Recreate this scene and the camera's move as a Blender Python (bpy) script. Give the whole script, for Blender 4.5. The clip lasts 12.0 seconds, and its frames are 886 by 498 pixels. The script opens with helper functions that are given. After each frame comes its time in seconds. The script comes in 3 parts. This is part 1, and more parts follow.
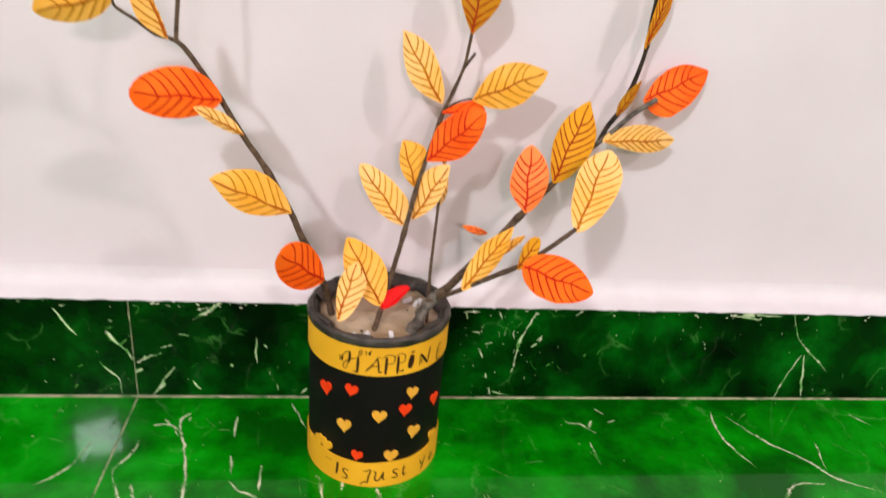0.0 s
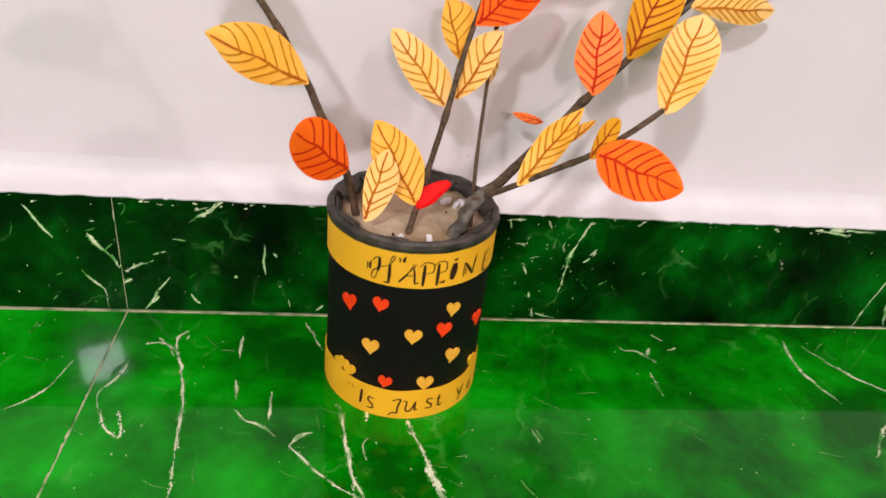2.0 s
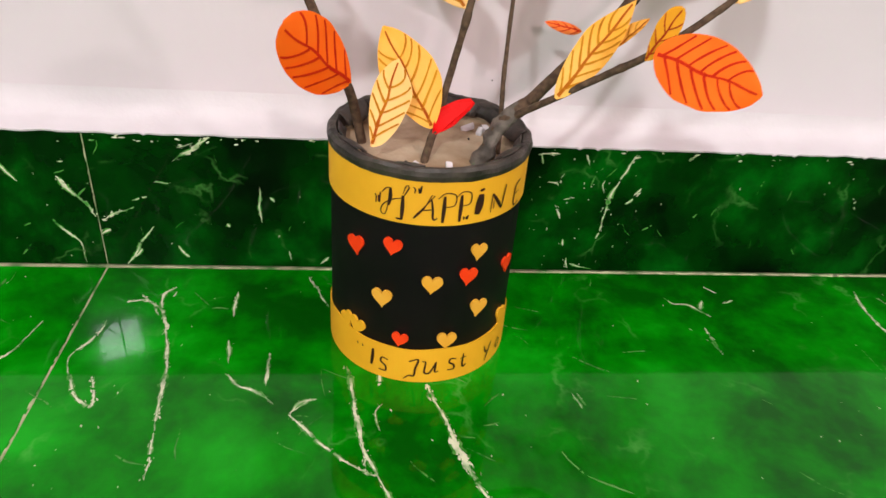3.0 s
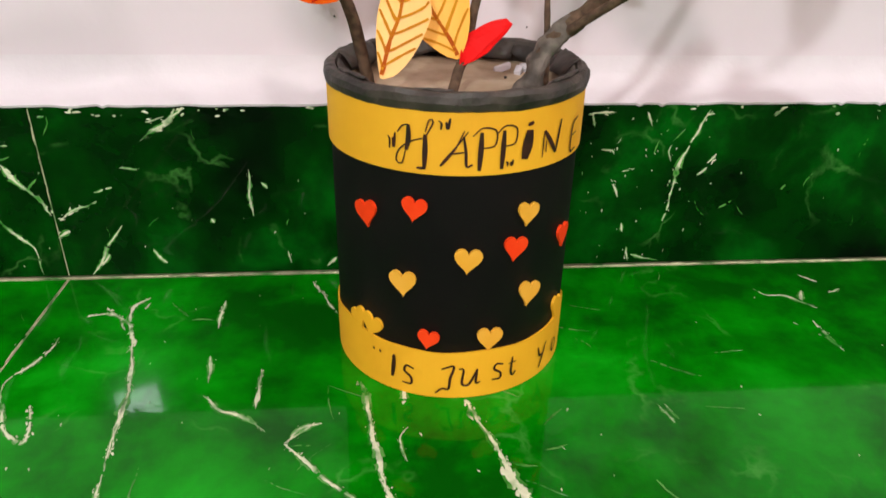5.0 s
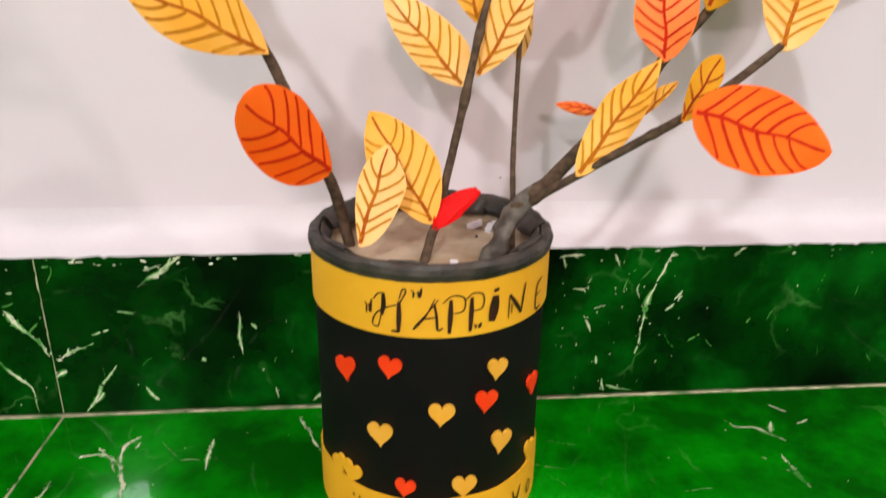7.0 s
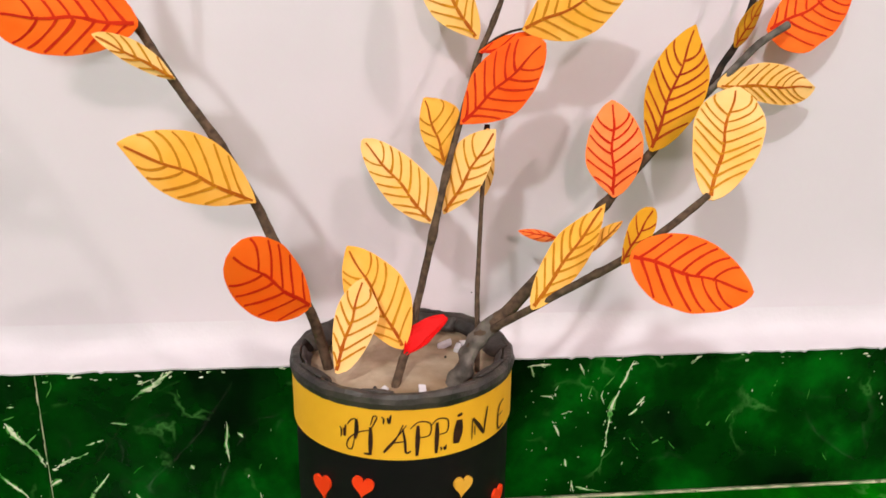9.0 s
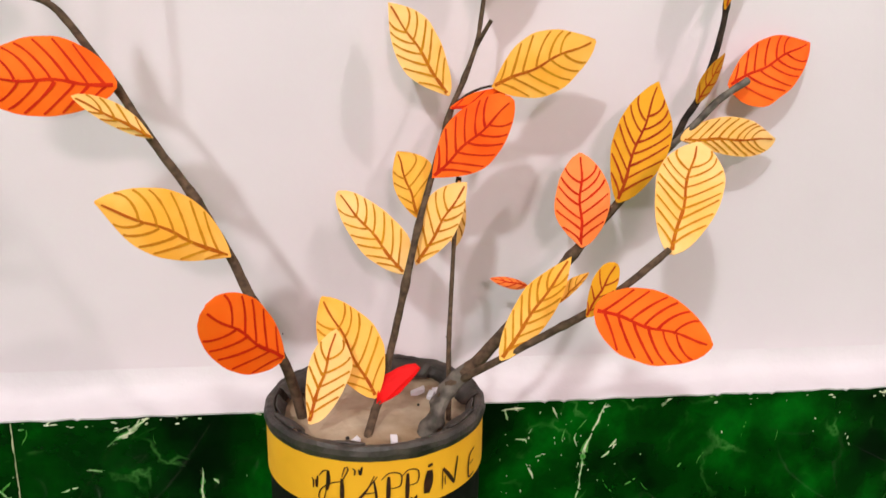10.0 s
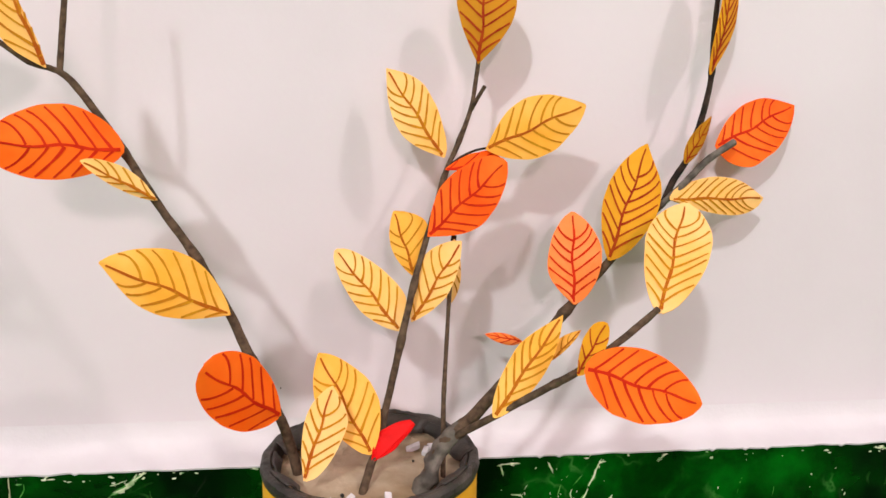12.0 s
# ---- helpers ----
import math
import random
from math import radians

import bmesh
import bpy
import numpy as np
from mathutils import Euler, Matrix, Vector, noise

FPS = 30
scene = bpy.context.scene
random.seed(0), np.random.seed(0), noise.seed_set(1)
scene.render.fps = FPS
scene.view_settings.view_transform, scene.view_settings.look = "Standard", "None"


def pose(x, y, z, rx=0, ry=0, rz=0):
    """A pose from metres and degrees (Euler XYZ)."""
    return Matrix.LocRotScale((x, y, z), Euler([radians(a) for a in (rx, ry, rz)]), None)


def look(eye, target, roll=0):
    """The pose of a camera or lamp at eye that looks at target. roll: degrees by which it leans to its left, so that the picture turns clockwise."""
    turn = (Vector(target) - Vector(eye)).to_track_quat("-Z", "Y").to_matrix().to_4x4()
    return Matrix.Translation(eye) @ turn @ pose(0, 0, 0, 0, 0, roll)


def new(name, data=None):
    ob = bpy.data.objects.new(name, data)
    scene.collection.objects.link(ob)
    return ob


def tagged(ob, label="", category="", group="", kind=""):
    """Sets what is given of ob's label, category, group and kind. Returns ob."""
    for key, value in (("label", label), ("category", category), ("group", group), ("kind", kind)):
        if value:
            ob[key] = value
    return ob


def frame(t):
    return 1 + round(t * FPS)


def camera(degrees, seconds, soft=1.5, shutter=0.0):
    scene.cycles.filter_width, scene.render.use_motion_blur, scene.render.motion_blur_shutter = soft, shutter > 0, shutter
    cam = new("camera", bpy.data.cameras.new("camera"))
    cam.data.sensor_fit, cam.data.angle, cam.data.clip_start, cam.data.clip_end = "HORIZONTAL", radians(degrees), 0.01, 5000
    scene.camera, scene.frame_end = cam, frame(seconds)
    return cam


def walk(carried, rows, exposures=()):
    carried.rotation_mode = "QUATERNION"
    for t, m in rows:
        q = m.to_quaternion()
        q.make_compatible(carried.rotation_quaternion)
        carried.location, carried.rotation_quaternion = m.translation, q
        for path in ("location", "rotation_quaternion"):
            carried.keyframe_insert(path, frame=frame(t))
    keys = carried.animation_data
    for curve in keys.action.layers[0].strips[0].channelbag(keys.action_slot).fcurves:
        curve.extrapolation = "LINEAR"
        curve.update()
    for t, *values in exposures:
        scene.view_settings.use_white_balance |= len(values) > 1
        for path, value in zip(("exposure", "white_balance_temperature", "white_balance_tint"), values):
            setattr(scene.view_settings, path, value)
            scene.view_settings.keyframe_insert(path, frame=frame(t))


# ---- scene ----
cam = camera(63.55, 12.0, soft=1.5, shutter=0.6)
PATH = [
    (0, (-0.0172, -0.5565, 0.4137), (0.2371, 1.1526, -0.3764), 5.36),
    (0.5, (-0.0169, -0.5263, 0.3970), (0.2791, 1.1340, -0.4781), 7.25),
    (1, (-0.0219, -0.5128, 0.3774), (0.2712, 1.1442, -0.5049), 7.52),
    (1.5, (-0.0278, -0.4967, 0.3654), (0.2516, 1.1250, -0.5842), 7.39),
    (2, (-0.0323, -0.4791, 0.3445), (0.2219, 1.1487, -0.6018), 6.52),
    (2.5, (-0.0235, -0.4553, 0.3160), (0.1979, 1.1212, -0.7211), 5.59),
    (3, (-0.0259, -0.4294, 0.2882), (0.1877, 1.1688, -0.7169), 4.97),
    (5, (-0.0230, -0.3689, 0.2064), (0.1386, 1.3087, -0.6708), 1.32),
    (5.5, (-0.0255, -0.3680, 0.2063), (0.1377, 1.3424, -0.6049), 1.16),
    (6, (-0.0235, -0.3701, 0.2104), (0.1230, 1.3641, -0.5518), 0.53),
    (6.5, (-0.0184, -0.3716, 0.2230), (0.1265, 1.3762, -0.5079), 0.77),
    (7, (-0.0137, -0.3770, 0.2432), (0.1553, 1.3925, -0.4280), 0.87),
    (9, (-0.0036, -0.3997, 0.2816), (0.1800, 1.4222, -0.2251), 0.61),
    (9.5, (-0.0001, -0.4023, 0.2886), (0.2127, 1.4237, -0.1913), 0.85),
    (10, (0.0031, -0.4062, 0.2970), (0.2229, 1.4283, -0.1460), 0.78),
    (10.5, (0.0030, -0.4083, 0.2999), (0.2276, 1.4345, -0.1047), 0.91),
    (11, (0.0048, -0.4099, 0.3053), (0.2302, 1.4385, -0.0724), 0.61),
    (11.5, (0.0047, -0.4136, 0.3053), (0.2301, 1.4462, -0.0118), 1.00),
    (12, (0.0059, -0.4140, 0.3058), (0.2209, 1.4452, -0.0217), 0.84),
]
walk(cam, [(t, look(eye, target, roll)) for t, eye, target, roll in PATH])

# ---- light: two bright lamps high behind the camera, and an added unseen fill lamp ----
scene.view_settings.exposure = 0.1
world = bpy.data.worlds.new("world")
world.use_nodes = True
world.node_tree.nodes["Background"].inputs[0].default_value = (0.9, 0.88, 0.86, 1)
world.node_tree.nodes["Background"].inputs[1].default_value = 0.05
scene.world = world


def lamp(name, size, size_y, power, colour, eye, target):
    data = bpy.data.lights.new(name, "AREA")
    data.shape, data.size, data.size_y, data.energy, data.color = "RECTANGLE", size, size_y, power, colour
    ob = new(name, data)
    ob.matrix_world = look(eye, target)
    return ob


LAMP = (-1.44, -3.02, 2.55)
SIDE_LAMP = (2.15, -2.20, 2.52)
lamp("lamp_light", 0.23, 0.20, 66, (0.91, 1.0, 0.985), LAMP, (0, 0, 0.2))
lamp("side_lamp_light", 0.20, 0.18, 36, (1.0, 0.94, 0.91), SIDE_LAMP, (0, 0, 0.2))
# soft frontal fill, added to lift the shadows; no such source is known
lamp("fill_light", 0.36, 0.36, 45, (1.0, 0.80, 0.81), (0.10, -3.19, 1.25), (0, 0, 0.3))


# ---- materials ----
def material(name, colour, rough=0.6, other=None, scale=20.0, mix=0.5, grain=400.0, bump=0.1, depth=0.0005, metal=0.0, spread=(0.35, 0.65), coat=0.0, spec=0.5):
    """Two colours blended by soft noise, a fine grain in the relief."""
    m = bpy.data.materials.new(name)
    m.use_nodes = True
    nt = m.node_tree
    n, link = nt.nodes, nt.links.new
    bsdf = n["Principled BSDF"]
    bsdf.inputs["Roughness"].default_value = rough
    bsdf.inputs["Metallic"].default_value = metal
    bsdf.inputs["Coat Weight"].default_value = coat
    bsdf.inputs["Specular IOR Level"].default_value = spec
    where = n.new("ShaderNodeTexCoord")
    cloud = n.new("ShaderNodeTexNoise")
    cloud.inputs["Scale"].default_value, cloud.inputs["Detail"].default_value = scale, 5
    link(where.outputs["Object"], cloud.inputs["Vector"])
    ramp = n.new("ShaderNodeValToRGB")
    ramp.color_ramp.elements[0].position, ramp.color_ramp.elements[1].position = spread
    other = other or tuple(c * (1 - 0.35 * mix) for c in colour)
    ramp.color_ramp.elements[0].color, ramp.color_ramp.elements[1].color = (*other, 1), (*colour, 1)
    link(cloud.outputs["Fac"], ramp.inputs["Fac"])
    link(ramp.outputs["Color"], bsdf.inputs["Base Color"])
    fine = n.new("ShaderNodeTexNoise")
    fine.inputs["Scale"].default_value, fine.inputs["Detail"].default_value = grain, 3
    link(where.outputs["Object"], fine.inputs["Vector"])
    relief = n.new("ShaderNodeBump")
    relief.inputs["Strength"].default_value, relief.inputs["Distance"].default_value = bump, depth
    link(fine.outputs["Fac"], relief.inputs["Height"])
    link(relief.outputs["Normal"], bsdf.inputs["Normal"])
    return m


def marble(name, dark, mid, light, seed, gloss):
    """Polished green serpentine: dark clouds, bright patches, fine pale threads."""
    m = bpy.data.materials.new(name)
    m.use_nodes = True
    nt = m.node_tree
    n, link = nt.nodes, nt.links.new
    bsdf = n["Principled BSDF"]
    where = n.new("ShaderNodeTexCoord")
    shift = n.new("ShaderNodeMapping")
    shift.inputs["Location"].default_value = seed
    link(where.outputs["Object"], shift.inputs["Vector"])
    cloud = n.new("ShaderNodeTexNoise")
    cloud.inputs["Scale"].default_value, cloud.inputs["Detail"].default_value = 13, 8
    cloud.inputs["Roughness"].default_value, cloud.inputs["Distortion"].default_value = 0.60, 0.15
    link(shift.outputs["Vector"], cloud.inputs["Vector"])
    ramp = n.new("ShaderNodeValToRGB")
    ramp.color_ramp.elements[0].position, ramp.color_ramp.elements[1].position = 0.37, 0.68
    ramp.color_ramp.elements[0].color, ramp.color_ramp.elements[1].color = (*dark, 1), (*light, 1)
    middle = ramp.color_ramp.elements.new(0.52)
    middle.color = (*mid, 1)
    link(cloud.outputs["Fac"], ramp.inputs["Fac"])
    # pale threads along the edges of warped cells, broken by a second cloud
    warp = n.new("ShaderNodeTexNoise")
    warp.inputs["Scale"].default_value, warp.inputs["Detail"].default_value = 18, 5
    link(shift.outputs["Vector"], warp.inputs["Vector"])
    add = n.new("ShaderNodeMixRGB")
    add.blend_type = "LINEAR_LIGHT"
    add.inputs["Fac"].default_value = 0.05
    link(shift.outputs["Vector"], add.inputs["Color1"])
    link(warp.outputs["Color"], add.inputs["Color2"])
    cell = n.new("ShaderNodeTexVoronoi")
    cell.feature = "DISTANCE_TO_EDGE"
    cell.inputs["Scale"].default_value = 13
    link(add.outputs["Color"], cell.inputs["Vector"])
    thread = n.new("ShaderNodeMapRange")
    thread.inputs["From Min"].default_value, thread.inputs["From Max"].default_value = 0.0, 0.026
    thread.inputs["To Min"].default_value, thread.inputs["To Max"].default_value = 1.0, 0.0
    link(cell.outputs["Distance"], thread.inputs["Value"])
    gaps = n.new("ShaderNodeTexNoise")
    gaps.inputs["Scale"].default_value, gaps.inputs["Detail"].default_value = 26, 4
    link(shift.outputs["Vector"], gaps.inputs["Vector"])
    cut = n.new("ShaderNodeMapRange")
    cut.inputs["From Min"].default_value, cut.inputs["From Max"].default_value = 0.52, 0.66
    cut.inputs["To Max"].default_value = 0.30
    link(gaps.outputs["Fac"], cut.inputs["Value"])
    both = n.new("ShaderNodeMath")
    both.operation = "MULTIPLY"
    link(thread.outputs["Result"], both.inputs[0])
    link(cut.outputs["Result"], both.inputs[1])
    tint = n.new("ShaderNodeMixRGB")
    tint.inputs["Color2"].default_value = (0.12, 0.36, 0.08, 1)
    link(both.outputs["Value"], tint.inputs["Fac"])
    link(ramp.outputs["Color"], tint.inputs["Color1"])
    link(tint.outputs["Color"], bsdf.inputs["Base Color"])
    smear = n.new("ShaderNodeMapRange")
    smear.inputs["To Min"].default_value, smear.inputs["To Max"].default_value = 0.08, 0.17
    link(gaps.outputs["Fac"], smear.inputs["Value"])
    link(smear.outputs["Result"], bsdf.inputs["Roughness"])
    bsdf.inputs["Specular IOR Level"].default_value = 0.03
    bsdf.inputs["Coat Weight"].default_value, bsdf.inputs["Coat Roughness"].default_value = gloss, 0.035
    relief = n.new("ShaderNodeBump")
    relief.inputs["Strength"].default_value, relief.inputs["Distance"].default_value = 0.05, 0.0006
    link(warp.outputs["Fac"], relief.inputs["Height"])
    link(relief.outputs["Normal"], bsdf.inputs["Normal"])
    return m


M = {
    "wall": material("white_wall_paint", (0.725, 0.632, 0.676), 0.75, (0.690, 0.594, 0.636), 7, grain=220, bump=0.12, depth=0.0006),
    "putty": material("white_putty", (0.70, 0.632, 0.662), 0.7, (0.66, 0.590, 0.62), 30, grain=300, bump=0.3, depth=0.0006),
    "ceiling": material("ceiling_paint", (0.85, 0.83, 0.83), 0.8),
    "floor": marble("green_floor_marble", (0.001, 0.075, 0.001), (0.001, 0.190, 0.001), (0.004, 0.340, 0.006), (2.6, 17.5, 2.1), 0.29),
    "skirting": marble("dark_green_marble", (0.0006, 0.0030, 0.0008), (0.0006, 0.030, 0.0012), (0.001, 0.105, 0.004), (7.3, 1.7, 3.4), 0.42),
    "vein": material("pale_marble_vein", (0.66, 0.66, 0.46), 0.25, (0.03, 0.20, 0.02), 75, spread=(0.36, 0.52)),
    "pale_green": material("faded_marble_vein", (0.10, 0.30, 0.06), 0.25, (0.004, 0.14, 0.003), 90, spread=(0.36, 0.60)),
    "grout": material("beige_grout", (0.56, 0.52, 0.32), 0.8, (0.06, 0.20, 0.04), 60, spread=(0.34, 0.54)),
    "black": material("black_card", (0.0075, 0.0055, 0.006), 0.6, (0.005, 0.004, 0.0045), 40, grain=900, spec=0.14),
    "yellow": material("yellow_card", (0.86, 0.42, 0.012), 0.65, (0.80, 0.37, 0.008), 30, grain=900),
    "tape": material("black_rim_strip", (0.062, 0.045, 0.036), 0.55, (0.014, 0.010, 0.008), 75, grain=500, bump=0.4, depth=0.0008),
    "ink": material("dark_ink", (0.014, 0.001, 0.001), 0.5, (0.045, 0.006, 0.003), 250),
    "pale_ink": material("thin_ink", (0.30, 0.11, 0.012), 0.5, (0.16, 0.03, 0.008), 250),
    # whitish plaster toned down to tan, shade mixed into the colour
    "fill": material("shaded_plaster_fill", (0.50, 0.37, 0.26), 0.85, (0.27, 0.165, 0.09), 34, grain=260, bump=0.5, depth=0.001),
    "bark": material("grey_brown_bark", (0.130, 0.080, 0.050), 0.85, (0.058, 0.036, 0.024), 260, grain=420, bump=0.8, depth=0.0012, spec=0.15),
    "dark_bark": material("dark_bark", (0.045, 0.028, 0.020), 0.8, (0.014, 0.010, 0.008), 130, grain=420, bump=0.8, depth=0.0012, spec=0.15),
    "glue": material("grey_paste", (0.150, 0.120, 0.098), 0.75, (0.045, 0.034, 0.026), 140, grain=300, bump=0.6, depth=0.0012),
    "straw": material("straw_paper", (0.93, 0.545, 0.200), 0.7, (0.90, 0.440, 0.10), 28, grain=700, spec=0.15),
    "gold": material("golden_paper", (0.92, 0.475, 0.105), 0.7, (0.87, 0.37, 0.035), 28, grain=700, spec=0.15),
    "amber": material("amber_paper", (0.78, 0.34, 0.016), 0.7, (0.68, 0.27, 0.008), 35, grain=700, spec=0.15),
    "bronze": material("dark_amber_paper", (0.64, 0.265, 0.012), 0.7, (0.54, 0.20, 0.007), 35, grain=700, spec=0.15),
    "brown": material("ochre_paper", (0.55, 0.23, 0.010), 0.7, (0.46, 0.17, 0.006), 35, grain=700, spec=0.15),
    "orange": material("orange_paper", (0.96, 0.165, 0.010), 0.7, (0.95, 0.105, 0.002), 28, grain=700, spec=0.15),
    "flame": material("flame_orange_paper", (0.96, 0.165, 0.014), 0.7, (0.94, 0.085, 0.002), 28, grain=700, spec=0.15),
    "coral": material("coral_paper", (0.96, 0.255, 0.070), 0.7, (0.95, 0.185, 0.025), 28, grain=700, spec=0.15),
    "heart_red": material("red_orange_card", (0.90, 0.060, 0.008), 0.7, (0.86, 0.040, 0.004), 60, grain=700, spec=0.15),
    "heart_gold": material("yellow_card_scrap", (0.84, 0.41, 0.050), 0.7, (0.78, 0.35, 0.025), 60, grain=700, spec=0.15),
    "red": material("red_paper", (0.72, 0.004, 0.004), 0.6, (0.60, 0.002, 0.002), 40, grain=700, spec=0.15),
    "vein_brown": material("ochre_marker", (0.56, 0.230, 0.008), 0.7, (0.44, 0.140, 0.005), 90, spec=0.1),
    "rib_brown": material("brown_marker", (0.46, 0.130, 0.005), 0.7, (0.36, 0.060, 0.004), 60, spec=0.1),
    "vein_red": material("red_marker", (0.62, 0.026, 0.003), 0.7, (0.50, 0.012, 0.002), 90, spec=0.1),
    "vein_dark": material("maroon_marker", (0.30, 0.016, 0.004), 0.7, (0.40, 0.05, 0.004), 90, spec=0.1),
    "dirt": material("dark_speck", (0.03, 0.022, 0.018), 0.8),
    "metal": material("lamp_housing", (0.5, 0.5, 0.5), 0.4, metal=0.6),
}


# ---- mesh helpers ----
def obj(name, verts, faces, mat, parent=None, label="", smooth=False):
    me = bpy.data.meshes.new(name)
    me.from_pydata([tuple(v) for v in verts], [], faces)
    me.materials.append(M[mat])
    me.update()
    if smooth:
        me.polygons.foreach_set("use_smooth", [True] * len(me.polygons))
        me.set_sharp_from_angle(angle=radians(48))
    ob = new(name, me)
    ob.parent = parent
    if label:
        ob["label"] = label
    return ob


def part(name, bm, mat, parent, label="", smooth=False):
    me = bpy.data.meshes.new(name)
    bmesh.ops.recalc_face_normals(bm, faces=bm.faces[:])
    bm.to_mesh(me)
    bm.free()
    me.materials.append(M[mat])
    if smooth:
        me.polygons.foreach_set("use_smooth", [True] * len(me.polygons))
        me.set_sharp_from_angle(angle=radians(48))
    ob = new(name, me)
    ob.parent = parent
    if label:
        ob["label"] = label
    return ob


def box(lo, hi, bevel=0.0):
    bm = bmesh.new()
    bmesh.ops.create_cube(bm, size=1)
    for v in bm.verts:
        v.co = Vector([(a + b) / 2 + c * (b - a) for a, b, c in zip(lo, hi, v.co)])
    if bevel:
        bmesh.ops.bevel(bm, geom=bm.edges[:], offset=bevel, segments=2, affect="EDGES")
    return bm


def curve_points(points, step=0.003):
    """A smooth line through the points."""
    pts = [Vector(p) for p in points]
    ext = [2 * pts[0] - pts[1], *pts, 2 * pts[-1] - pts[-2]]
    out = []
    for i in range(1, len(ext) - 2):
        a, b, c, d = ext[i - 1:i + 3]
        k = max(2, int((c - b).length / step))
        for j in range(k):
            s = j / k
            out.append(0.5 * (2 * b + (c - a) * s + (2 * a - 5 * b + 4 * c - d) * s * s + (3 * b - a - 3 * c + d) * s ** 3))
    out.append(pts[-1])
    return out


def tube(points, r0, r1, sides=9, rough=0.07, step=0.003, knots=()):
    """Verts and faces of a knobbly twig, r0 thick below and r1 above, with swellings at the given shares of its length."""
    line = curve_points(points, step)
    verts, faces = [], []
    up = Vector((0.3, 1, 0.1))
    n = len(line)
    for i, p in enumerate(line):
        d = (line[min(i + 1, n - 1)] - line[max(i - 1, 0)]).normalized()
        u = d.cross(up).normalized()
        w = d.cross(u)
        s = i / (n - 1)
        r = r0 + (r1 - r0) * s
        for at in knots:
            r *= 1 + 0.3 * math.exp(-((s - at) / 0.02) ** 2)
        for k in range(sides):
            a = 2 * math.pi * k / sides
            q = p + (u * math.cos(a) + w * math.sin(a)) * r
            q += (u * math.cos(a) + w * math.sin(a)) * r * rough * 2 * noise.noise(q * 170)
            verts.append(q)
    for i in range(n - 1):
        for k in range(sides):
            a, b = i * sides + k, i * sides + (k + 1) % sides
            faces.append((a, b, b + sides, a + sides))
    faces += [tuple(range(sides))[::-1], tuple(range((n - 1) * sides, n * sides))]
    return verts, faces


# ---- the room ----
WALL = 0.0232  # the wall stands back behind the ledge of the skirting
room = tagged(obj("floor", *(lambda b: ([v.co[:] for v in b.verts], [[v.index for v in f.verts] for f in b.faces]))(box((-2.2, -3.2, -0.12), (2.4, 0.0225, -0.0008))), "grout"),
              "floor of polished green marble tiles with pale veins", "floor", kind="structure")
wall = tagged(part("wall_north", box((-2.2, WALL, -0.012), (2.4, 0.16, 2.7)), "wall", None), "plain white painted wall above green marble skirting", "wall", kind="structure")
tagged(part("wall_south", box((-2.2, -3.34, -0.012), (2.4, -3.2, 2.7)), "wall", None), "plain white painted wall", "wall", kind="structure")
tagged(part("wall_west", box((-2.34, -3.34, -0.012), (-2.2, 0.16, 2.7)), "wall", None), "plain white painted wall", "wall", kind="structure")
tagged(part("wall_east", box((2.4, -3.34, -0.012), (2.54, 0.16, 2.7)), "wall", None), "plain white painted wall", "wall", kind="structure")
tagged(part("ceiling", box((-2.34, -3.34, 2.7), (2.54, 0.16, 2.8)), "ceiling", None), "plain white ceiling", "ceiling", kind="structure")

# lamp housings behind the camera
for place in (LAMP, SIDE_LAMP):
    fixture = tagged(new("wall_lamp"), "bright white square lamp on a bracket", "lamp", "lamps on the walls")
    part("housing", box((-0.17, -0.15, 0.012), (0.17, 0.15, 0.05), 0.006), "metal", fixture)
    part("bracket", box((-0.02, -0.02, 0.05), (0.02, 0.02, 0.20)), "metal", fixture)
    fixture.matrix_world = look(place, (0, 0, 0.2))
# added frame round the fill lamp, out of view; no real opening is known here
window = tagged(new("fill_frame_1"), "added white frame round the unseen fill lamp", "window", kind="structure")
for lo, hi in (((-0.18, 0.98), (-0.12, 1.52)), ((0.32, 0.98), (0.38, 1.52)), ((-0.12, 0.98), (0.32, 1.04)), ((-0.12, 1.46), (0.32, 1.52))):
    part("fill_frame_bar", box((lo[0], -3.2, lo[1]), (hi[0], -3.15, hi[1]), 0.004), "ceiling", window)

# floor tiles: one joint runs out from the wall beside the tin
TILE = 0.80
for ix in range(-3, 4):
    for iy in range(4):
        x0, y1 = -0.2 + ix * TILE, -0.0016 - iy * TILE
        part("floor_tile", box((max(x0 + 0.0005, -2.2), max(y1 - TILE + 0.0010, -3.2), -0.012), (min(x0 + TILE - 0.0005, 2.4), y1, 0.0), 0.0005), "floor", room)
skirting = tagged(new("skirting"), "dark green marble skirting with pale veins and a rough top edge", "skirting", kind="structure")
for ix in range(-3, 4):
    x0 = -0.2 + ix * TILE
    if x0 > -2.2:
        part("grout_line", box((x0 - 0.0002, 0.0004, 0.0012), (x0 + 0.0002, 0.022, 0.0995)), "grout", skirting)
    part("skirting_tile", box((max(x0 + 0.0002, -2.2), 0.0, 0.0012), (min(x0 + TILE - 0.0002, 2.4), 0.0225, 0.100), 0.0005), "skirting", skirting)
# grout along the foot of the wall and in the joint
seam = curve_points([(-0.222, -0.0010, 0), (0.0, -0.0011, 0), (0.3, -0.0010, 0), (0.62, -0.0010, 0)], 0.004)


